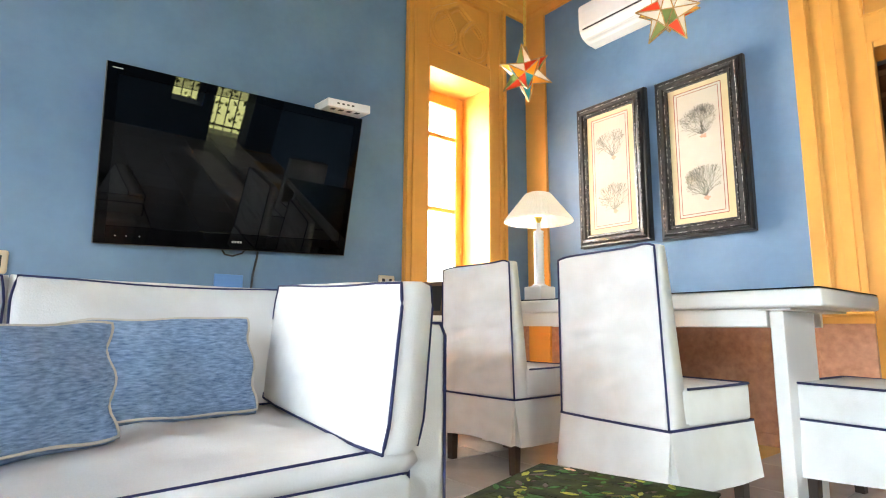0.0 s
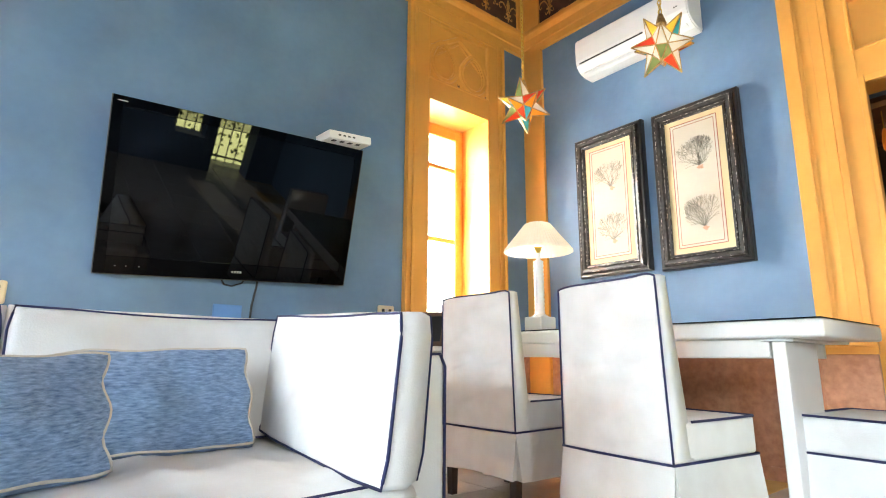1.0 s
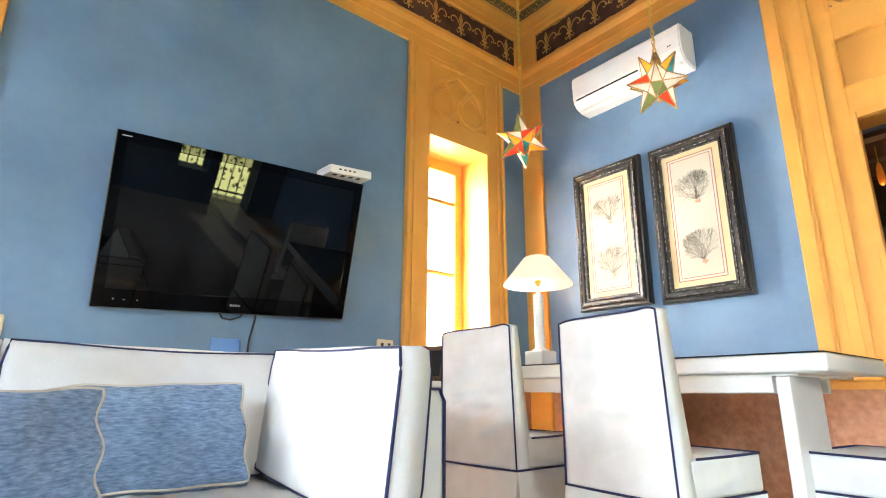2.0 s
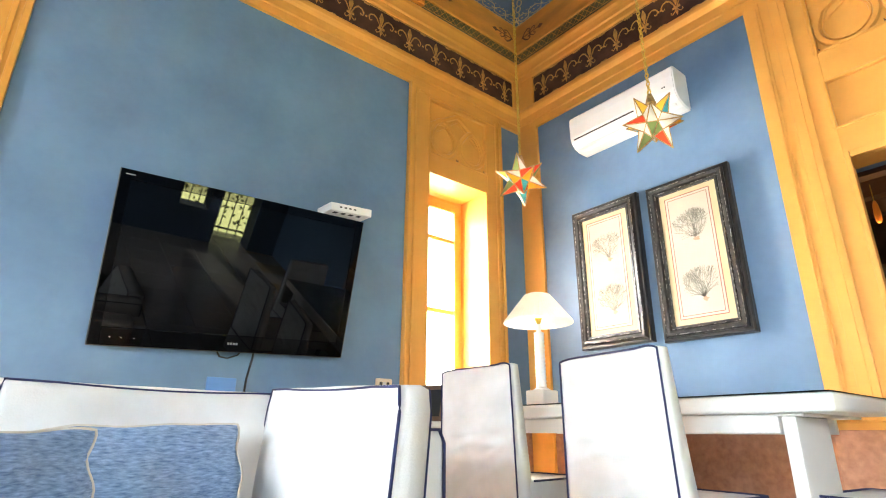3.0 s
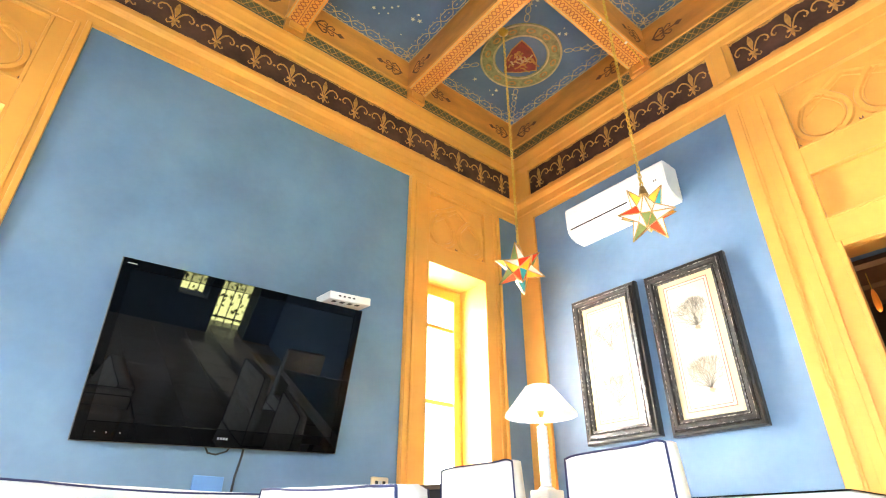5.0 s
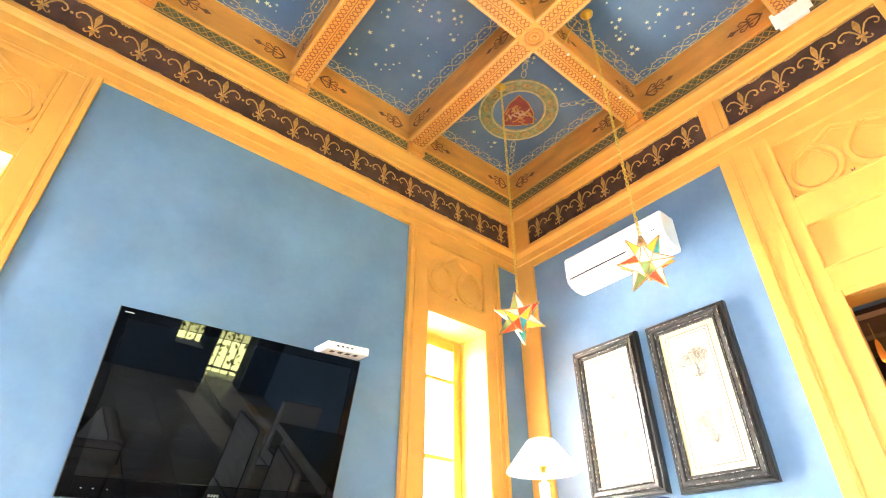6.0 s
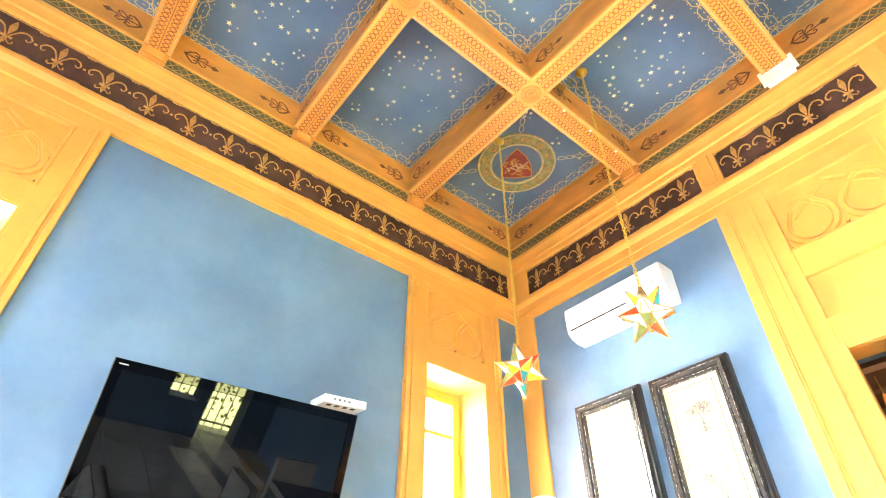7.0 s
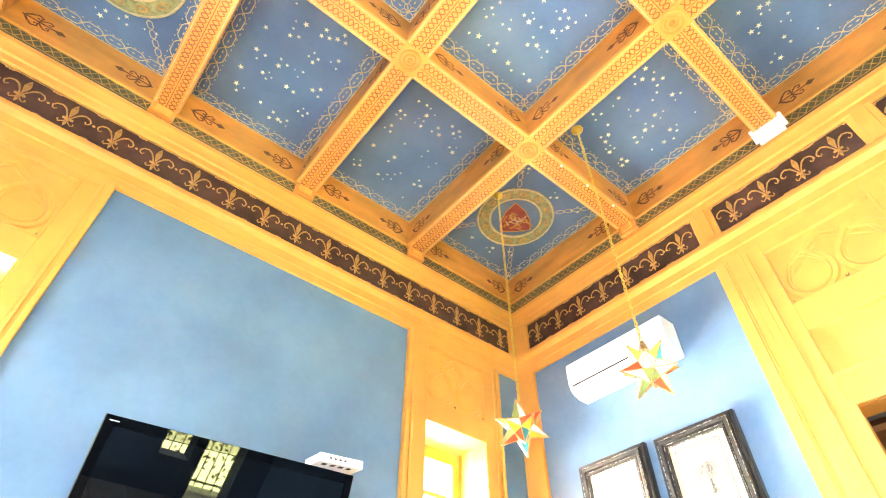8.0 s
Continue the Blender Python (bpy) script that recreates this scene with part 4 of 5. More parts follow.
    for k in range(4):
        a, e = Vector((*corners[k], 0)), Vector((*corners[(k + 1) % 4], 0))
        out = Vector(((e - a).y, -(e - a).x, 0)).normalized()
        bm = bmesh.new()
        n, m_ = 18, 6
        g = []
        for j in range(m_ + 1):
            v = j / m_
            row = []
            for i in range(n + 1):
                u = i / n
                fl = (0.003 + 0.028 * v ** 1.1) * (0.6 + 0.4 * abs(2 * u - 1) ** 2) + 0.004 * v * math.sin(u * 11 + k * 2)
                ext = (2 * u - 1) * (0.004 - 0.004 * v)
                p = a.lerp(e, u) + (e - a).normalized() * ext + out * fl
                row.append(bm.verts.new((p.x, p.y, ZL - (ZL - ZB) * v - 0.01 * v * math.sin(u * math.pi + k))))
            g.append(row)
        for j in range(m_):
            for i in range(n):
                bm.faces.new((g[j][i], g[j + 1][i], g[j + 1][i + 1], g[j][i + 1]))
        ends_.append(([q[0].co.copy() for q in g], [q[n].co.copy() for q in g]))
        part("skirt", bm, LINEN, c, smooth=True)
    # an inverted pleat closes each corner of the skirt
    for k in range(4):
        one, two = ends_[k - 1][1], ends_[k][0]
        diag = Vector((D / 2, W / 2, 0)) - Vector((*corners[k], 0))
        diag.normalize()
        bm = bmesh.new()
        rows_ = []
        for j, (p, q) in enumerate(zip(one, two)):
            v = j / (len(one) - 1)
            fold = (p + q) * 0.5 + diag * (0.004 + 0.05 * v)
            rows_.append([bm.verts.new(x) for x in (p, p.lerp(fold, 0.96) + (q - p) * 0.22, fold, q.lerp(fold, 0.96) + (p - q) * 0.22, q)])
        for a, b_ in zip(rows_, rows_[1:]):
            for i in range(4):
                bm.faces.new((a[i], b_[i], b_[i + 1], a[i + 1]))
        part("pleat", bm, LINEN, c)
    for x in (0.035, D - 0.035):
        for y in (0.035, W - 0.035):
            bm = bmesh.new()
            r0, r1 = 0.016, 0.022
            lo = [bm.verts.new((x + sx * r0, y + sy * r0, 0.0)) for sx, sy in ((-1, -1), (1, -1), (1, 1), (-1, 1))]
            hi = [bm.verts.new((x + sx * r1, y + sy * r1, 0.32)) for sx, sy in ((-1, -1), (1, -1), (1, 1), (-1, 1))]
            for i in range(4):
                bm.faces.new((lo[i], lo[(i + 1) % 4], hi[(i + 1) % 4], hi[i]))
            bm.faces.new(lo[::-1])
            bm.faces.new(hi)
            part("leg", bm, DARK_WOOD, c)
    return c


CHAIR = "cream linen slip-covered dining chair with navy piping and dark legs"
chair = dining_chair(CHAIR)
chair.matrix_basis = pose(1.616, 0.894, 0, 0, 0, -7)
second_chair = copy_thing(chair, pose(1.722, 1.643, 0, 0, 0, 2))
second_chair.scale = (1.0, 1.02, 1.025)
end_chair = copy_thing(chair, pose(2.648, 0.265, 0, 0, 0, 85))
other_end_chair = copy_thing(chair, pose(2.21, 2.90, 0, 0, 0, -90))
far_chair = copy_thing(chair, pose(3.14, 2.15, 0, 0, 0, 180))

# ---- dining table ----
table = thing("dining_table", "white lacquered dining table with thick rounded top", "table", pose(0, 0, 0))
TX0, TX1, TY0, TY1, TZ = 2.10, 2.80, 0.605, 2.45, 0.762
part("tabletop", boxes([(TX0, TY0, TZ - 0.062, TX1, TY1, TZ)], 0.014, 3), WHITE_PAINT, table, smooth=True)
part("apron", boxes([(TX0 + 0.05, TY0 + 0.19, 0.632, TX0 + 0.075, TY1 - 0.19, TZ - 0.063), (TX1 - 0.075, TY0 + 0.19, 0.632, TX1 - 0.05, TY1 - 0.19, TZ - 0.063)], 0.002, 1), WHITE_PAINT, table)
for y in (TY0 + 0.135, TY1 - 0.185):
    part("leg", boxes([(TX0 + 0.05, y, 0.0, TX0 + 0.36, y + 0.045, TZ - 0.073)], 0.003, 1), WHITE_PAINT, table)
    part("cleat", boxes([(TX0 + 0.04, y - 0.03, TZ - 0.0725, TX1 - 0.04, y + 0.08, TZ - 0.0625)], 0.002, 1), WHITE_PAINT, table)
gl = part("glass_plate", boxes([(TX0 + 0.004, TY0 + 0.004, TZ + 0.0005, TX1 - 0.004, TY1 - 0.004, TZ + 0.006)], 0.001, 1), glass("green_edge_glass", (0.80, 0.92, 0.88)), table, "clear glass plate with dark edge")

# ---- table lamp ----
lamp_ob = thing("table_lamp", "white table lamp with cream pleated cone shade, lit", "lamp", pose(2.33, 2.02, TZ + 0.0065))
bm = boxes([(-0.062, -0.062, 0.0, 0.062, 0.062, 0.085)], 0.008, 2)
part("plinth", bm, WHITE_PAINT, lamp_ob)
bm = bmesh.new()
prof = [(0.05, 0.086), (0.032, 0.10)]
for i in range(26):
    z = 0.10 + 0.30 * i / 25
    prof.append((0.026 + (0.003 if i % 2 else 0.0), z))
prof += [(0.012, 0.41), (0.012, 0.45)]
lathe(bm, prof, 20)
part("stem", bm, WHITE_PAINT, lamp_ob, smooth=True)
bm = bmesh.new()
n = 120
prof = [(0.196, 0.455), (0.194, 0.467), (0.13, 0.547), (0.074, 0.618), (0.052, 0.627)]
rings = [[bm.verts.new(((r + (0.0016 if s % 2 else -0.0016)) * math.cos(2 * math.pi * s / n), (r + (0.0016 if s % 2 else -0.0016)) * math.sin(2 * math.pi * s / n), z)) for s in range(n)] for r, z in prof]
for a, b in zip(rings, rings[1:]):
    for s in range(n):
        bm.faces.new((a[s], a[(s + 1) % n], b[(s + 1) % n], b[s]))
shade_mat = bpy.data.materials.new("translucent_shade")
shade_mat.use_nodes = True
nt = shade_mat.node_tree
pb = nt.nodes["Principled BSDF"]
pb.inputs["Base Color"].default_value, pb.inputs["Roughness"].default_value = (0.82, 0.78, 0.68, 1), 0.9
tr_ = nt.nodes.new("ShaderNodeBsdfTranslucent")
tr_.inputs["Color"].default_value = (0.85, 0.80, 0.68, 1)
mx = nt.nodes.new("ShaderNodeMixShader")
mx.inputs["Fac"].default_value = 0.45
nt.links.new(pb.outputs["BSDF"], mx.inputs[1])
nt.links.new(tr_.outputs["BSDF"], mx.inputs[2])
nt.links.new(mx.outputs["Shader"], nt.nodes["Material Output"].inputs["Surface"])
sh = part("shade", bm, shade_mat, lamp_ob, "cream pleated fabric shade", smooth=False)
bm = bmesh.new()
lathe(bm, [(0.004, 0.440), (0.014, 0.462), (0.024, 0.485), (0.006, 0.492)], 12)
part("socket", bm, BRASS, lamp_ob, smooth=True)
bm = bmesh.new()
bmesh.ops.create_icosphere(bm, subdivisions=2, radius=0.026, matrix=Matrix.Translation((0, 0, 0.50)))
bulb = part("bulb", bm, glow("warm_bulb", (1.0, 0.82, 0.55), 6.0), lamp_ob, smooth=True)
bulb.visible_shadow = False
lamp("table_lamp_light", "POINT", pose(2.33, 2.02, TZ + 0.50), LAMP_W, (1.0, 0.80, 0.55), soft=0.03)

# ---- television ----
tl, tr, br, bl = Vector((0.248, 2.665, 1.779)), Vector((1.532, 2.665, 1.834)), Vector((1.563, 2.90, 1.053)), Vector((0.276, 2.90, 0.994))
mid = (tl + tr + br + bl) / 4
ux = ((tr - tl) + (br - bl)).normalized()
uz = ((tl - bl) + (tr - br))
uz = (uz - ux * uz.dot(ux)).normalized()
uy = uz.cross(ux)
TVM = Matrix(((ux.x, uy.x, uz.x, mid.x), (ux.y, uy.y, uz.y, mid.y), (ux.z, uy.z, uz.z, mid.z), (0, 0, 0, 1)))
tv = thing("television", "black flat television tilted forward on a wall bracket", "television", TVM)
TW, TH = 1.285 / 2, 0.818 / 2
part("housing", boxes([(-TW + 0.004, 0.012, -TH + 0.004, TW - 0.004, 0.05, TH - 0.004), (-0.42, 0.05, -0.28, 0.42, 0.085, 0.24)], 0.006, 2), BLACK_MATT, tv)
part("bezel", boxes([(-TW, 0.0, -TH, -TW + 0.045, 0.02, TH), (TW - 0.045, 0.0, -TH, TW, 0.02, TH), (-TW + 0.0452, 0.0, TH - 0.048, TW - 0.0452, 0.02, TH), (-TW + 0.0452, 0.0, -TH, TW - 0.0452, 0.02, -TH + 0.085)], 0.003, 2), BLACK_GLOSS, tv)
part("screen", boxes([(-TW + 0.045, 0.004, -TH + 0.085, TW - 0.045, 0.012, TH - 0.048)]), SCREEN, tv, "dark glossy screen reflecting the room")
part("edge_trim", boxes([(-TW - 0.003, 0.003, -TH - 0.004, TW + 0.003, 0.02, -TH - 0.0005), (-TW - 0.004, 0.003, -TH, -TW - 0.0005, 0.02, TH), (TW + 0.0005, 0.003, -TH, TW + 0.004, 0.02, TH)]), DARK_METAL, tv)
for i in range(4):
    part("logo_bar", boxes([(-0.026 + 0.014 * i, -0.0012, -TH + 0.036, -0.016 + 0.014 * i, -0.0002, -TH + 0.047)]), SILVER, tv)
for x in (-0.56, -0.515, -0.46):
    part("mark", boxes([(x, -0.0012, -TH + 0.038, x + 0.006, -0.0002, -TH + 0.041)]), SILVER, tv)
part("mark", boxes([(-TW + 0.02, -0.0012, TH - 0.025, -TW + 0.06, -0.0002, TH - 0.021)]), SILVER, tv)
part("wall_bracket", boxes([(-0.12, 0.086, -0.1, 0.12, 0.11, 0.1), (-0.05, 0.11, -0.05, 0.05, 0.30, 0.0)], 0.003, 1), BLACK_MATT, tv)
# a receiver box on the set's upper edge
recv = thing("receiver_box", "flat white receiver box lying on the television", "receiver", TVM @ pose(0.486, -0.02, TH + 0.032, -12, -2, 0))
part("casing", boxes([(-0.115, -0.075, -0.024, 0.15, 0.10, 0.022)], 0.005, 2), WHITE_PLASTIC, recv)
for i in range(4):
    part("vent_slot", boxes([(-0.06 + 0.03 * i, -0.0765, -0.004, -0.045 + 0.03 * i, -0.0745, 0.004)]), BLACK_MATT, recv)
for i in range(4):
    part("vent_slot", boxes([(-0.08 + 0.05 * i, -0.05, -0.0255, -0.055 + 0.05 * i, -0.02, -0.0235)]), BLACK_MATT, recv)
# cables below the set
tb = bmesh.new()
tube(tb, [(1.045, 2.91, 1.06), (1.05, 2.935, 1.0), (1.035, 2.945, 0.9), (1.025, 2.945, 0.72), (1.02, 2.945, 0.5)], 0.006, 6)
tagged(part("cable", tb, CORD, smooth=True), "black cable hanging down from the television", "cable")
tb = bmesh.new()
tube(tb, [(0.84, 2.91, 1.04), (0.87, 2.91, 0.995), (0.91, 2.91, 0.99), (0.96, 2.91, 1.01), (0.985, 2.91, 1.05)], 0.005, 6)
tagged(part("cable", tb, CORD, smooth=True), "black cable looped under the television", "cable")


def socket_plate(x, z, label):
    s = thing("wall_socket", label, "socket", pose(x, YA, z))
    part("plate", boxes([(-0.06, -0.014, -0.05, 0.06, 0.0, 0.05)], 0.012, 3), BEIGE_PLASTIC, s, smooth=True)
    for i in range(3):
        part("module", boxes([(-0.036 + 0.026 * i, -0.018, -0.028, -0.014 + 0.026 * i, -0.0135, 0.028)], 0.002, 1), BLACK_MATT if i != 1 else SILVER, s)


socket_plate(1.905, 0.905, "beige wall socket plate with dark modules")
socket_plate(-0.072, 0.885, "beige wall socket plate with dark modules")
plate = thing("cover_plate", "flat blue cover plate on the blue wall", "cover plate", pose(0.91, YA, 0.845))
part("plate", boxes([(-0.075, -0.012, -0.05, 0.075, 0.0, 0.05)], 0.003, 1), BLUE_PLATE, plate)

# ---- air conditioner ----
ac = thing("air_conditioner", "white split air conditioner high on the blue wall", "air conditioner", pose(XB, 1.835, 2.725))
bm = bmesh.new()
prof = [(0.0, 0.0), (-0.09, 0.0), (-0.15, 0.022), (-0.185, 0.06), (-0.196, 0.10), (-0.198, 0.20), (-0.195, 0.26), (-0.17, 0.285), (0.0, 0.285)]
ends = [[bm.verts.new((x, y, z)) for x, z in prof] for y in (-0.435, 0.435)]
for i in range(len(prof)):
    j = (i + 1) % len(prof)
    bm.faces.new((ends[0][i], ends[0][j], ends[1][j], ends[1][i]))
bm.faces.new(ends[0][::-1])
bm.faces.new(ends[1])
bmesh.ops.recalc_face_normals(bm, faces=bm.faces[:])
bmesh.ops.bevel(bm, geom=[e for e in bm.edges if abs(e.verts[0].co.y - e.verts[1].co.y) < 1e-6], offset=0.008, segments=2, affect="EDGES")
part("casing", bm, WHITE_PLASTIC, ac)
part("air_slot", boxes([(-0.1955, -0.12, 0.071, -0.175, 0.40, 0.079)]), BLACK_MATT, ac)
part("flap", boxes([(-0.150, -0.40, 0.008, -0.10, 0.40, 0.018)], 0.002, 1, ), WHITE_PLASTIC, ac)
for y in (-0.40, -0.385):
    part("indicator", boxes([(-0.201, y + 0.03, 0.130, -0.197, y + 0.038, 0.137)]), BLACK_MATT, ac)

# ---- framed prints ----


def print_frame(y0, y1, z0, z1, label, seed):
    """A framed print on the east wall; local x runs from its left edge to the right, facing -y in its own frame."""
    w, h = y1 - y0, z1 - z0
    f = thing("framed_print", label, "picture", pose(XB, y1, z0, 0, 0, -90), "framed prints on the wall")
    b = 0.092
    for a0, a1, d0, material, nm in ((0.0, 0.030, 0.052, FRAME_WORN, "outer_moulding"), (0.030, 0.068, 0.068, FRAME_BLACK, "middle_moulding"), (0.068, b, 0.056, FRAME_WORN, "inner_moulding")):
        bm = bmesh.new()
        rings = []
        for q, dd in ((a0, 0.0), (a0, d0 * 0.7), (a0 + (a1 - a0) * 0.3, d0), (a0 + (a1 - a0) * 0.8, d0 * 0.96), (a1, d0 * 0.72), (a1, 0.0)):
            rings.append([bm.verts.new(p) for p in ((q, -dd, q), (w - q, -dd, q), (w - q, -dd, h - q), (q, -dd, h - q))])
        for r0, r1 in zip(rings, rings[1:]):
            for i in range(4):
                bm.faces.new((r0[i], r0[(i + 1) % 4], r1[(i + 1) % 4], r1[i]))
        bmesh.ops.recalc_face_normals(bm, faces=bm.faces[:])
        part(nm, bm, material, f)
    # pale broken lines: rubbed silver edges with the bevels' highlights painted in
    for q, dd in ((0.005, 0.0375), (0.037, 0.0688), (0.073, 0.0565), (0.088, 0.048)):
        bm = bmesh.new()
        c = [(q, q), (w - q, q), (w - q, h - q), (q, h - q)]
        for i in range(4):
            a, e = c[i], c[(i + 1) % 4]
            ribbon(bm, [(a[0], -dd, a[1]), (e[0], -dd, e[1])], 0.0038, (0, -1, 0), 0, 0.0015)
        part("rub_and_highlight_line", bm, FRAME_RUB_GLINT, f)
    part("backing", boxes([(0.02, -0.036, 0.02, w - 0.02, -0.001, h - 0.02)]), BLACK_MATT, f)
    part("mount", boxes([(b, -0.042, b, w - b, -0.0365, h - b)]), MOUNT, f)
    mx_, mz = b + 0.04, b + 0.035
    sheet = part("print", boxes([(mx_, -0.0445, mz, w - mx_, -0.0425, h - mz)]), PAPER, f, "aged paper print of two branching corals")
    bm = bmesh.new()
    for q, ww in ((0.0, 0.0055), (0.018, 0.004)):
        c = [(mx_ + q, mz + q), (w - mx_ - q, mz + q), (w - mx_ - q, h - mz - q), (mx_ + q, h - mz - q)]
        for i in range(4):
            a, e = c[i], c[(i + 1) % 4]
            ribbon(bm, [(a[0], -0.0452, a[1]), (e[0], -0.0452, e[1])], ww, (0, -1, 0))
    part("ruled_line", bm, RED_LINE, sheet)
    r = random.Random(seed)
    for zc, lean in ((mz + 0.115, 0.15), (h / 2 + 0.098, -0.25)):
        bm = bmesh.new()
        rx = (w - 2 * mx_) * 0.37
        fx, fz = w / 2 + 0.02, zc
        ex, ez = fx - 0.015 + rx * lean * 0.3, fz + rx * 1.08

        def grow(x, z, ang, ln, wd, depth):
            if depth == 0 or ((x - ex) / rx) ** 2 + ((z - ez) / (rx * 1.12)) ** 2 > r.uniform(0.85, 1.08):
                return
            bend = r.uniform(-0.35, 0.35)
            x1, z1_ = x + ln * 0.5 * math.sin(ang), z + ln * 0.5 * math.cos(ang)
            x2, z2_ = x1 + ln * 0.5 * math.sin(ang + bend), z1_ + ln * 0.5 * math.cos(ang + bend)
            ribbon(bm, [(x, -0.0454, z), (x1, -0.0454, z1_), (x2, -0.0454, z2_)], wd, (0, -1, 0))
            turn = (ang + bend) * 0.95
            grow(x2, z2_, turn + r.uniform(-0.2, 0.2), ln * 0.97, max(0.0015, wd * 0.86), depth - 1)
            if r.random() < 0.25:
                grow(x2, z2_, turn + r.choice((-1, 1)) * r.uniform(0.3, 0.75), ln * 0.95, max(0.0015, wd * 0.75), depth - 1)

        for k in range(21):
            grow(fx, fz + 0.004, -1.05 + 0.10 * k + r.uniform(-0.1, 0.1), 0.020, 0.0030, 12)
        part("coral_drawing", bm, INK, sheet)
        bm = bmesh.new()
        x, z, ph = fx + 0.006, fz - 0.008, r.uniform(0, 6)
        flat(bm, [(x + 0.026 * (0.75 + 0.25 * math.sin(5 * q + ph)) * math.cos(q), -0.0453, z + 0.018 * (0.75 + 0.25 * math.sin(4 * q + ph)) * math.sin(q)) for q in [k * math.pi / 12 for k in range(24)]])
        part("coral_foot", bm, PINK_INK, sheet)


print_frame(1.861, 2.424, 1.203, 2.270, "coral print in a worn black stepped frame", 11)
print_frame(1.226, 1.787, 1.183, 2.254, "coral print in a worn black frame with red ruled border", 23)

# ---- star pendants ----
STAR_GLASS = []
for nm, col in (("amber_glass", (0.85, 0.36, 0.03)), ("red_glass", (0.66, 0.07, 0.03)), ("teal_glass", (0.05, 0.30, 0.36)), ("clear_seedy_glass", (0.66, 0.66, 0.60)), ("green_glass", (0.20, 0.28, 0.10)), ("yellow_glass", (0.85, 0.58, 0.08))):
    m_ = bpy.data.materials.new(nm)
    m_.use_nodes = True
    nt = m_.node_tree
    pb = nt.nodes["Principled BSDF"]
    pb.inputs["Base Color"].default_value, pb.inputs["Roughness"].default_value = (*col, 1), 0.15
    tl_ = nt.nodes.new("ShaderNodeBsdfTranslucent")
    tl_.inputs["Color"].default_value = (*col, 1)
    mx = nt.nodes.new("ShaderNodeMixShader")
    mx.inputs["Fac"].default_value = 0.55
    nz_ = nt.nodes.new("ShaderNodeTexNoise")
    nz_.inputs["Scale"].default_value = 60
    bp = nt.nodes.new("ShaderNodeBump")
    bp.inputs["Strength"].default_value = 0.3
    nt.links.new(nz_.outputs["Fac"], bp.inputs["Height"])
    nt.links.new(bp.outputs["Normal"], pb.inputs["Normal"])
    nt.links.new(pb.outputs["BSDF"], mx.inputs[1])
    nt.links.new(tl_.outputs["BSDF"], mx.inputs[2])
    nt.links.new(mx.outputs["Shader"], nt.nodes["Material Output"].inputs["Surface"])
    STAR_GLASS.append(m_)


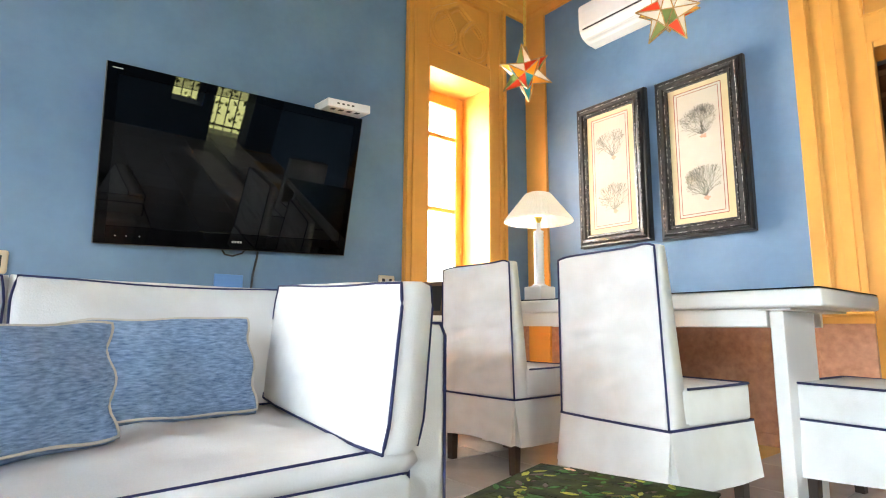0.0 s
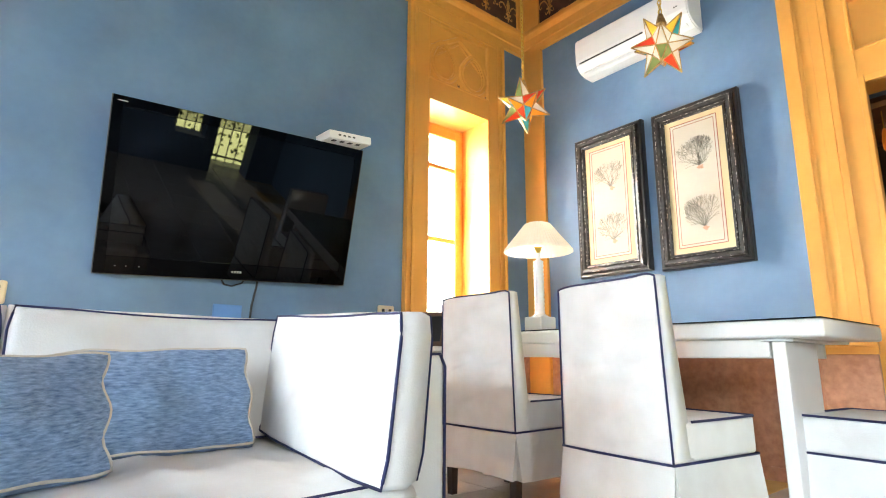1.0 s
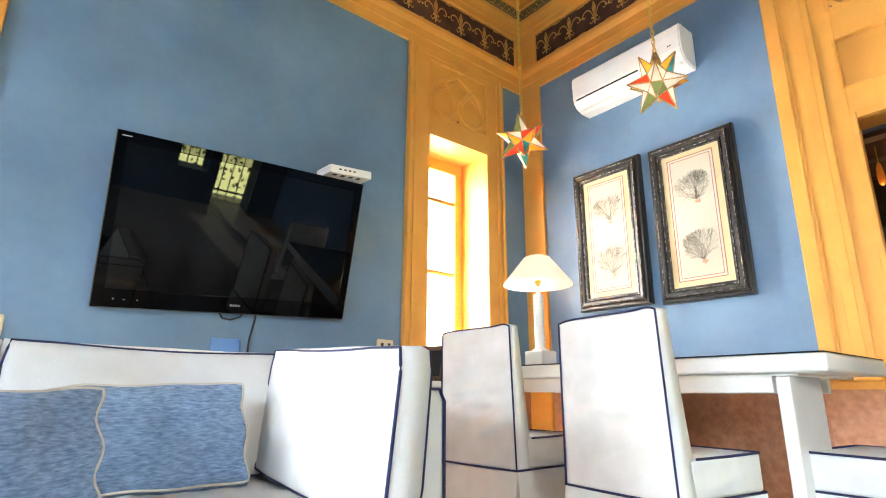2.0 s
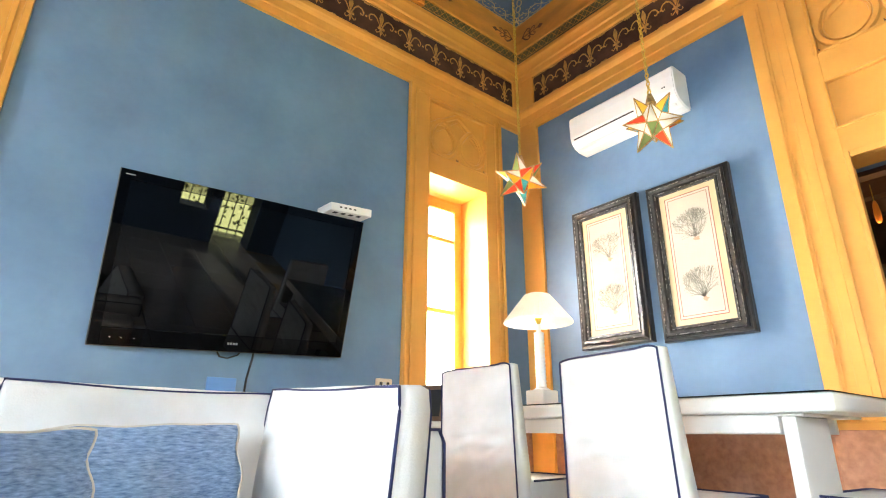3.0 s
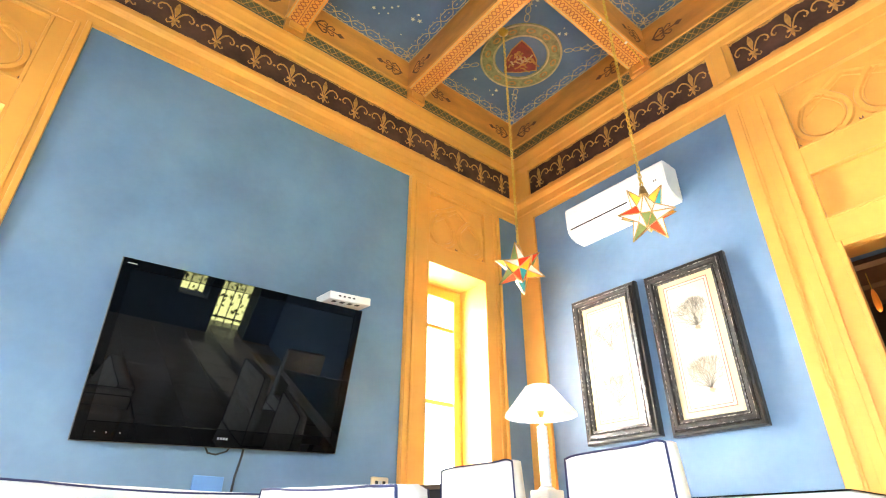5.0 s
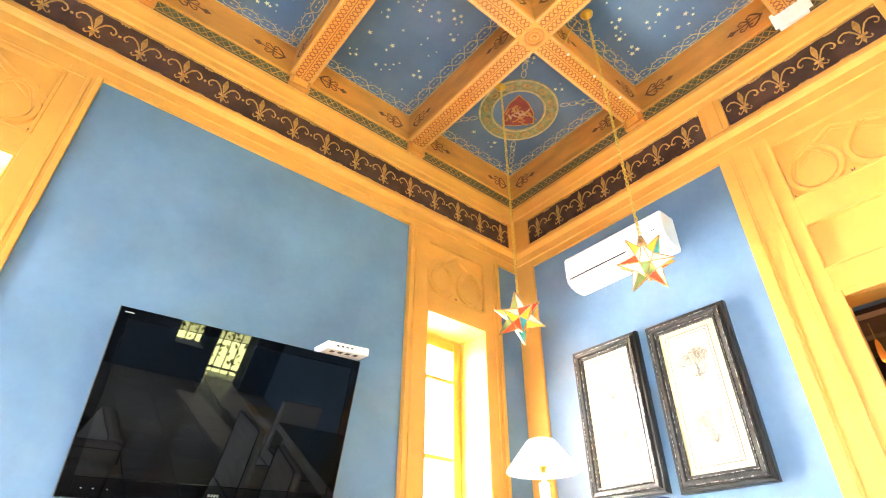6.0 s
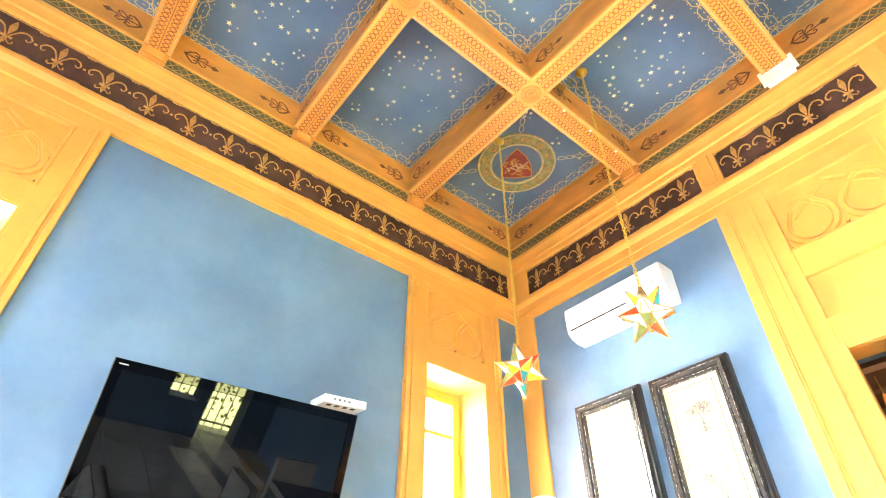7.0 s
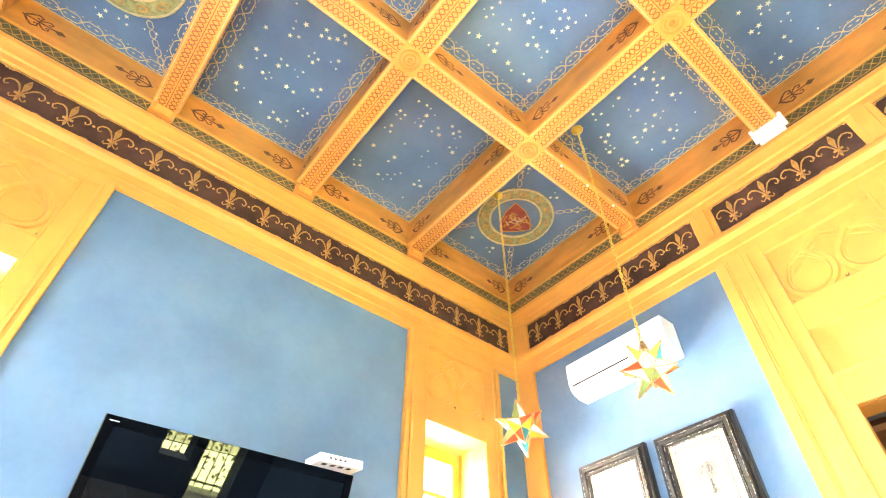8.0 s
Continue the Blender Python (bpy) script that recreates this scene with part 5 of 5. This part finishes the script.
def star_pendant(x, y, z, size, turn, tilt, seed, glass_mix, label):
    """A stained-glass star with twelve five-sided spikes, on a brass chain from a ceiling rose."""
    s = thing("star_pendant", label, "pendant lamp", pose(x, y, z), "star pendants over the table")
    r = random.Random(seed)
    g = (1 + 5 ** 0.5) / 2
    raw = [Vector(p).normalized() for p in ((0, 1, g), (0, -1, g), (0, 1, -g), (0, -1, -g), (1, g, 0), (-1, g, 0), (1, -g, 0), (-1, -g, 0), (g, 0, 1), (g, 0, -1), (-g, 0, 1), (-g, 0, -1))]
    # a three-fold axis towards the room, one spike hanging straight down
    axis = (raw[0] + raw[1] + raw[8]).normalized()
    side = next(v for v in raw if abs(v.dot(axis) + 0.1876) < 0.02)
    side = (side - axis * side.dot(axis)).normalized()
    old = Matrix((axis, side, axis.cross(side))).transposed()
    front = Vector((math.cos(turn), math.sin(turn), -0.35)).normalized()
    down = Vector((0, 0, -1))
    down = (down - front * down.dot(front)).normalized()
    spin = Matrix.Rotation(tilt, 3, front) @ Matrix((front, down, front.cross(down))).transposed() @ old.transposed()
    ico = [spin @ v for v in raw]
    near = lambda a, b: (a - b).length < 1.1
    tri = [(i, j, k) for i in range(12) for j in range(i) for k in range(j) if near(ico[i], ico[j]) and near(ico[j], ico[k]) and near(ico[i], ico[k])]
    base = {t: (ico[t[0]] + ico[t[1]] + ico[t[2]]).normalized() * size * 0.46 for t in tri}
    solder = bmesh.new()
    for i in range(12):
        tip = ico[i] * size
        mine = [t for t in tri if i in t]
        bm = bmesh.new()
        v0 = bm.verts.new(tip)
        ring = {t: bm.verts.new(base[t]) for t in mine}
        for a in mine:
            tube(solder, [base[a] * 1.01, tip], 0.0031, 5)
            for b in mine:
                if a < b and len(set(a) & set(b)) == 2:
                    f = bm.faces.new((v0, ring[a], ring[b]))
                    f.material_index = r.choice(glass_mix)
                    tube(solder, [base[a] * 1.01, base[b] * 1.01], 0.0028, 5)
        bmesh.ops.recalc_face_normals(bm, faces=bm.faces[:])
        part("spike", bm, STAR_GLASS, s)
    part("solder_frame", solder, SOLDER, s)
    bm = bmesh.new()
    lathe(bm, [(0.004, 0.175), (0.012, 0.172), (0.028, 0.115), (0.022, 0.11), (0.003, 0.112)], 10)
    part("cap", bm, SOLDER, s)
    top = Z_PAN - z
    n = int((top - 0.20) / 0.026)
    bm = bmesh.new()
    for k in range(n):
        zc = 0.188 + 0.026 * k
        ax = (1, 0) if k % 2 else (0, 1)
        tube(bm, [(ax[0] * 0.0095 * math.cos(a), ax[1] * 0.0095 * math.cos(a), zc + 0.017 * math.sin(a)) for a in [q * math.pi / 4 for q in range(8)]], 0.0032, 4, 0, True)
    part("chain", bm, BRASS, s)
    bm = bmesh.new()
    tube(bm, [(0.004 * math.sin(q), 0.004 * math.cos(q), 0.18 + (top - 0.2) * q / 40) for q in range(41)], 0.002, 5)
    part("flex", bm, BRASS, s)
    bm = bmesh.new()
    lathe(bm, [(0.001, top - 0.055), (0.012, top - 0.05), (0.022, top - 0.035), (0.034, top - 0.02), (0.046, top - 0.008), (0.048, top)], 20)
    part("ceiling_rose", bm, BRASS, s, smooth=True)
    lamp("pendant_bulb_light", "POINT", pose(x, y, z), STAR_W, (1.0, 0.85, 0.65), soft=0.02)


star_pendant(2.35, 2.12, 2.175, 0.174, radians(222), 0.12, 17, (0, 0, 1, 1, 1, 2, 3, 3, 4, 5), "stained glass star pendant on a brass chain")
star_pendant(2.37, 1.207, 2.158, 0.166, radians(182), 0.30, 29, (0, 0, 1, 1, 2, 3, 3, 3, 3, 4, 5), "stained glass star pendant on a brass chain")
# the flex that runs from the second rose along the beam to the wall
tb = bmesh.new()
tube(tb, [(2.33, 1.275, 4.36), (2.27, 1.33, 4.20), (2.25, 1.375, 4.09), (2.30, 1.385, 4.062), (2.7, 1.39, 4.060), (3.05, 1.40, 4.060), (3.19, 1.41, 4.03), (3.205, 1.42, 3.985)], 0.004, 5)
flex = tagged(part("light_cable", tb, BRASS, smooth=True), "thin gold cable clipped along a ceiling beam", "cable")
for x in (2.31, 2.62, 2.95):
    part("clip", boxes([(x - 0.009, 1.38, 4.052, x + 0.009, 1.40, 4.066)], 0.003, 1), WHITE_PLASTIC, flex)

# ---- a lantern in the room beyond the door ----
lant = thing("hanging_lantern", "small amber lantern hanging in the dim room beyond", "lantern", pose(5.3, 0.93, 2.25))
bm = bmesh.new()
lathe(bm, [(0.010, 0.02), (0.022, 0.04), (0.026, 0.10), (0.02, 0.17), (0.010, 0.21)], 12)
part("glass", bm, glow("amber_lantern_glass", (1.0, 0.30, 0.03), 0.08), lant, smooth=True)
tb = bmesh.new()
tube(tb, [(0, 0, 0.20), (0, 0, 0.36)], 0.004, 5)
part("chain", tb, BRASS, lant)
lamp("lantern_light", "POINT", pose(5.3, 0.93, 2.1), 3.5, (1.0, 0.6, 0.3), soft=0.08)
shelf = thing("bookcase", "dark wooden bookcase in the dim room beyond", "bookcase", pose(6.25, 0.95, 0))
part("side_panel", boxes([(-0.15, -0.6, 0, 0.15, -0.57, 2.3)]), BEAM_WOOD, shelf)
part("side_panel", boxes([(-0.15, 0.57, 0, 0.15, 0.6, 2.3)]), BEAM_WOOD, shelf)
for z in (0.1, 0.6, 1.1, 1.6, 2.1):
    part("shelf_board", boxes([(-0.15, -0.569, z, 0.15, 0.569, z + 0.03)]), BEAM_WOOD, shelf)

# ---- coffee table with a book ----
ct = thing("coffee_table", "low dark wooden coffee table before the sofa", "table", pose(0, 0, 0))
part("tabletop", boxes([(-0.55, -0.75, 0.345, 0.60, 0.46, 0.385)], 0.004, 1), DARK_WOOD, ct)
for x in (-0.51, 0.55):
    for y in (-0.71, 0.41):
        part("leg", boxes([(x - 0.03, y - 0.03, 0, x + 0.03, y + 0.03, 0.3445)], 0.003, 1), DARK_WOOD, ct)
book_cover = mat("leafy_book_cover", (0.012, 0.016, 0.012), 0.8, 0.6, 40, 120, 0.2, second=(0.04, 0.05, 0.012), spec=0.1)
bk = thing("book", "large book with a leafy green printed cover", "book", pose(0.664, 0.580, 0.3855, 0, 0, 195))
part("pages", boxes([(0.006, 0.006, 0.004, 0.30, 0.24, 0.026)]), PAPER, bk)
for z in (0.0, 0.0265):
    part("cover", boxes([(0.0, 0.0, z, 0.31, 0.25, z + 0.0035)], 0.001, 1), book_cover, bk)
LEAF_1, LEAF_2 = mat("printed_green", (0.04, 0.10, 0.025), 0.8, 0.4, 30, 90, 0, spec=0.1), mat("printed_lime", (0.30, 0.30, 0.05), 0.8, 0.4, 30, 90, 0, spec=0.1)
rb = random.Random(4)
for k in range(280):
    x, y, s_ = rb.uniform(0.01, 0.29), rb.uniform(0.01, 0.23), rb.uniform(0.004, 0.014)
    a = rb.uniform(0, 6)
    bm = bmesh.new()
    flat(bm, [(x + s_ * (q * math.cos(a) - p * math.sin(a)), y + s_ * (q * math.sin(a) + p * math.cos(a)), 0.0302) for q, p in ((-1, 0), (-0.4, 0.3), (0.3, 0.35), (1, 0), (0.4, -0.3), (-0.3, -0.35))], 0, 0.0006)
    part("printed_leaf", bm, [LEAF_1, book_cover, LEAF_2, LEAF_1, book_cover, BROWN_FRIEZE, PINK_INK if k % 9 == 0 else book_cover][k % 7], bk)

# ---- a side table with a leaning frame by the window ----
st = thing("side_table", "small white side table by the window", "table", pose(1.89, 2.56, 0))
part("tabletop", boxes([(-0.16, -0.16, 0.66, 0.16, 0.16, 0.69)], 0.004, 1), WHITE_PAINT, st)
for sx in (-0.13, 0.13):
    for sy in (-0.13, 0.13):
        part("leg", boxes([(sx - 0.018, sy - 0.018, 0, sx + 0.018, sy + 0.018, 0.6595)], 0.003, 1), WHITE_PAINT, st)
pf = thing("photo_frame", "small brown wooden frame leaning on the side table", "picture frame", pose(1.93, 2.52, 0.6925, -14, 0, -70))
part("frame", boxes([(-0.10, -0.008, 0, -0.075, 0.008, 0.205), (0.075, -0.008, 0, 0.10, 0.008, 0.205), (-0.0749, -0.008, 0, 0.0749, 0.008, 0.025), (-0.0749, -0.008, 0.18, 0.0749, 0.008, 0.205)], 0.002, 1), BEAM_WOOD, pf)
part("backing", boxes([(-0.0745, 0.0, 0.026, 0.0745, 0.006, 0.179)]), BLACK_MATT, pf)

# ---- area lamps that stand in for daylight at the openings ----
for k, (a, b, z0, z1) in enumerate(OPEN_N):
    lamp("daylight_stand_in", "AREA", look(((a + b) / 2, YA + 0.36, 1.4), ((a + b) / 2, YA - 2, 0.1)), NORTH_W[k], (0.92, 0.95, 0.99), size=(0.5, 1.9))
# added lamp behind the unseen south opening
for a, b, z0, z1 in OPEN_S[2:]:
    lamp("daylight_stand_in", "AREA", look(((a + b) / 2, YS - 0.3, (z0 + z1) / 2), ((a + b) / 2, YS + 3, (z0 + z1) / 2 - 2.6)), SOUTH_W, (0.96, 0.96, 0.94), size=(b - a, z1 - z0))
# added lamps outside the unseen west openings, set high and aimed down
for a, b, z0, z1 in OPEN_W:
    lamp("daylight_stand_in", "AREA", look((XW - 1.7, (a + b) / 2, 2.55), (XW + 5, (a + b) / 2 + 0.6, 0.75)), WEST_W * (1.3 if b < -1 else 0.7), (0.78, 0.90, 1.0), size=(b - a, 1.6))
skyback = glow("bright_sky_backdrop", (1.0, 0.98, 0.92), 90.0)
setting("backdrop_north", boxes([(-9, YA + 5.0, -3.6, 12, YA + 5.1, 16.0)]), skyback, "overbright daylight outside the windows", "backdrop")

# ---- garden seen through the south door and in the screen ----
LEAF = mat("sunlit_leaf", (0.16, 0.26, 0.03), 0.6, 0.4, 8, 40, 0, second=(0.42, 0.44, 0.06), island=0.4)
rg = random.Random(31)
bm = bmesh.new()
for _ in range(1600):
    x, y, z = rg.uniform(0.2, 5.2), rg.uniform(-6.6, -5.6), rg.uniform(-3.5, 2.6)
    a, b_, s_ = rg.uniform(0, 6.28), rg.uniform(-0.9, 0.9), rg.uniform(0.03, 0.065)
    u = Vector((math.cos(a), 0.4 * math.sin(a), math.sin(a))) * s_
    v = Vector((-math.sin(a), math.sin(b_), math.cos(a))).normalized() * s_ * 0.45
    p = Vector((x, y, z))
    flat(bm, [p - u, p - u * 0.3 + v, p + u * 0.4 + v * 0.9, p + u, p + u * 0.4 - v * 0.9, p - u * 0.3 - v])
hedge = tagged(part("hedge", bm, LEAF), "sunlit yellow-green hedge beyond the terrace", "hedge", kind="stuff")
setting("backdrop_south", boxes([(2.2, -7.3, -2.2, 4.6, -7.2, 0.9)]), glow("sunlit_garden_backdrop", (0.90, 0.92, 0.38), 18.0), "bright sunlit yellow-green garden in the distance", "backdrop")
railing = thing("railing", "dark iron railing at the edge of the terrace", "railing", pose(0, 0, 0))
part("handrail", boxes([(0.5, -3.92, 0.86, 5.0, -3.88, 0.90)], 0.004, 1), BLACK_MATT, railing)
part("bottom_rail", boxes([(0.5, -3.915, 0.05, 5.0, -3.885, 0.08)], 0.003, 1), BLACK_MATT, railing)
for k in range(31):
    part("bar", boxes([(0.52 + 0.148 * k, -3.908, -0.02, 0.536 + 0.148 * k, -3.892, 0.86)]), BLACK_MATT, railing)
setting("terrace", boxes([(-5, -3.95, -3.6, 6, YS - T, -0.02)]), FLOOR_PALE, "pale stone terrace outside the door", "terrace")

# ---- floor tiles ----


def tile_mesh(name, s, material):
    bm = boxes([(-s / 2, -s / 2, -0.010, s / 2, s / 2, 0.0)], 0.0015, 1)
    return mesh_of(name, bm, material)


S = 0.45
pale, ochre_t = tile_mesh("tile", S - 0.004, FLOOR_PALE), tile_mesh("tile", S - 0.004, FLOOR_OCHRE)
for i in range(18):
    for j in range(14):
        x, y = XB - S / 2 - i * S, YA - S / 2 - j * S
        pick = ochre_t if i == 0 and j % 2 else pale
        piece("tile", pick, floor, pose(x, y, 0))
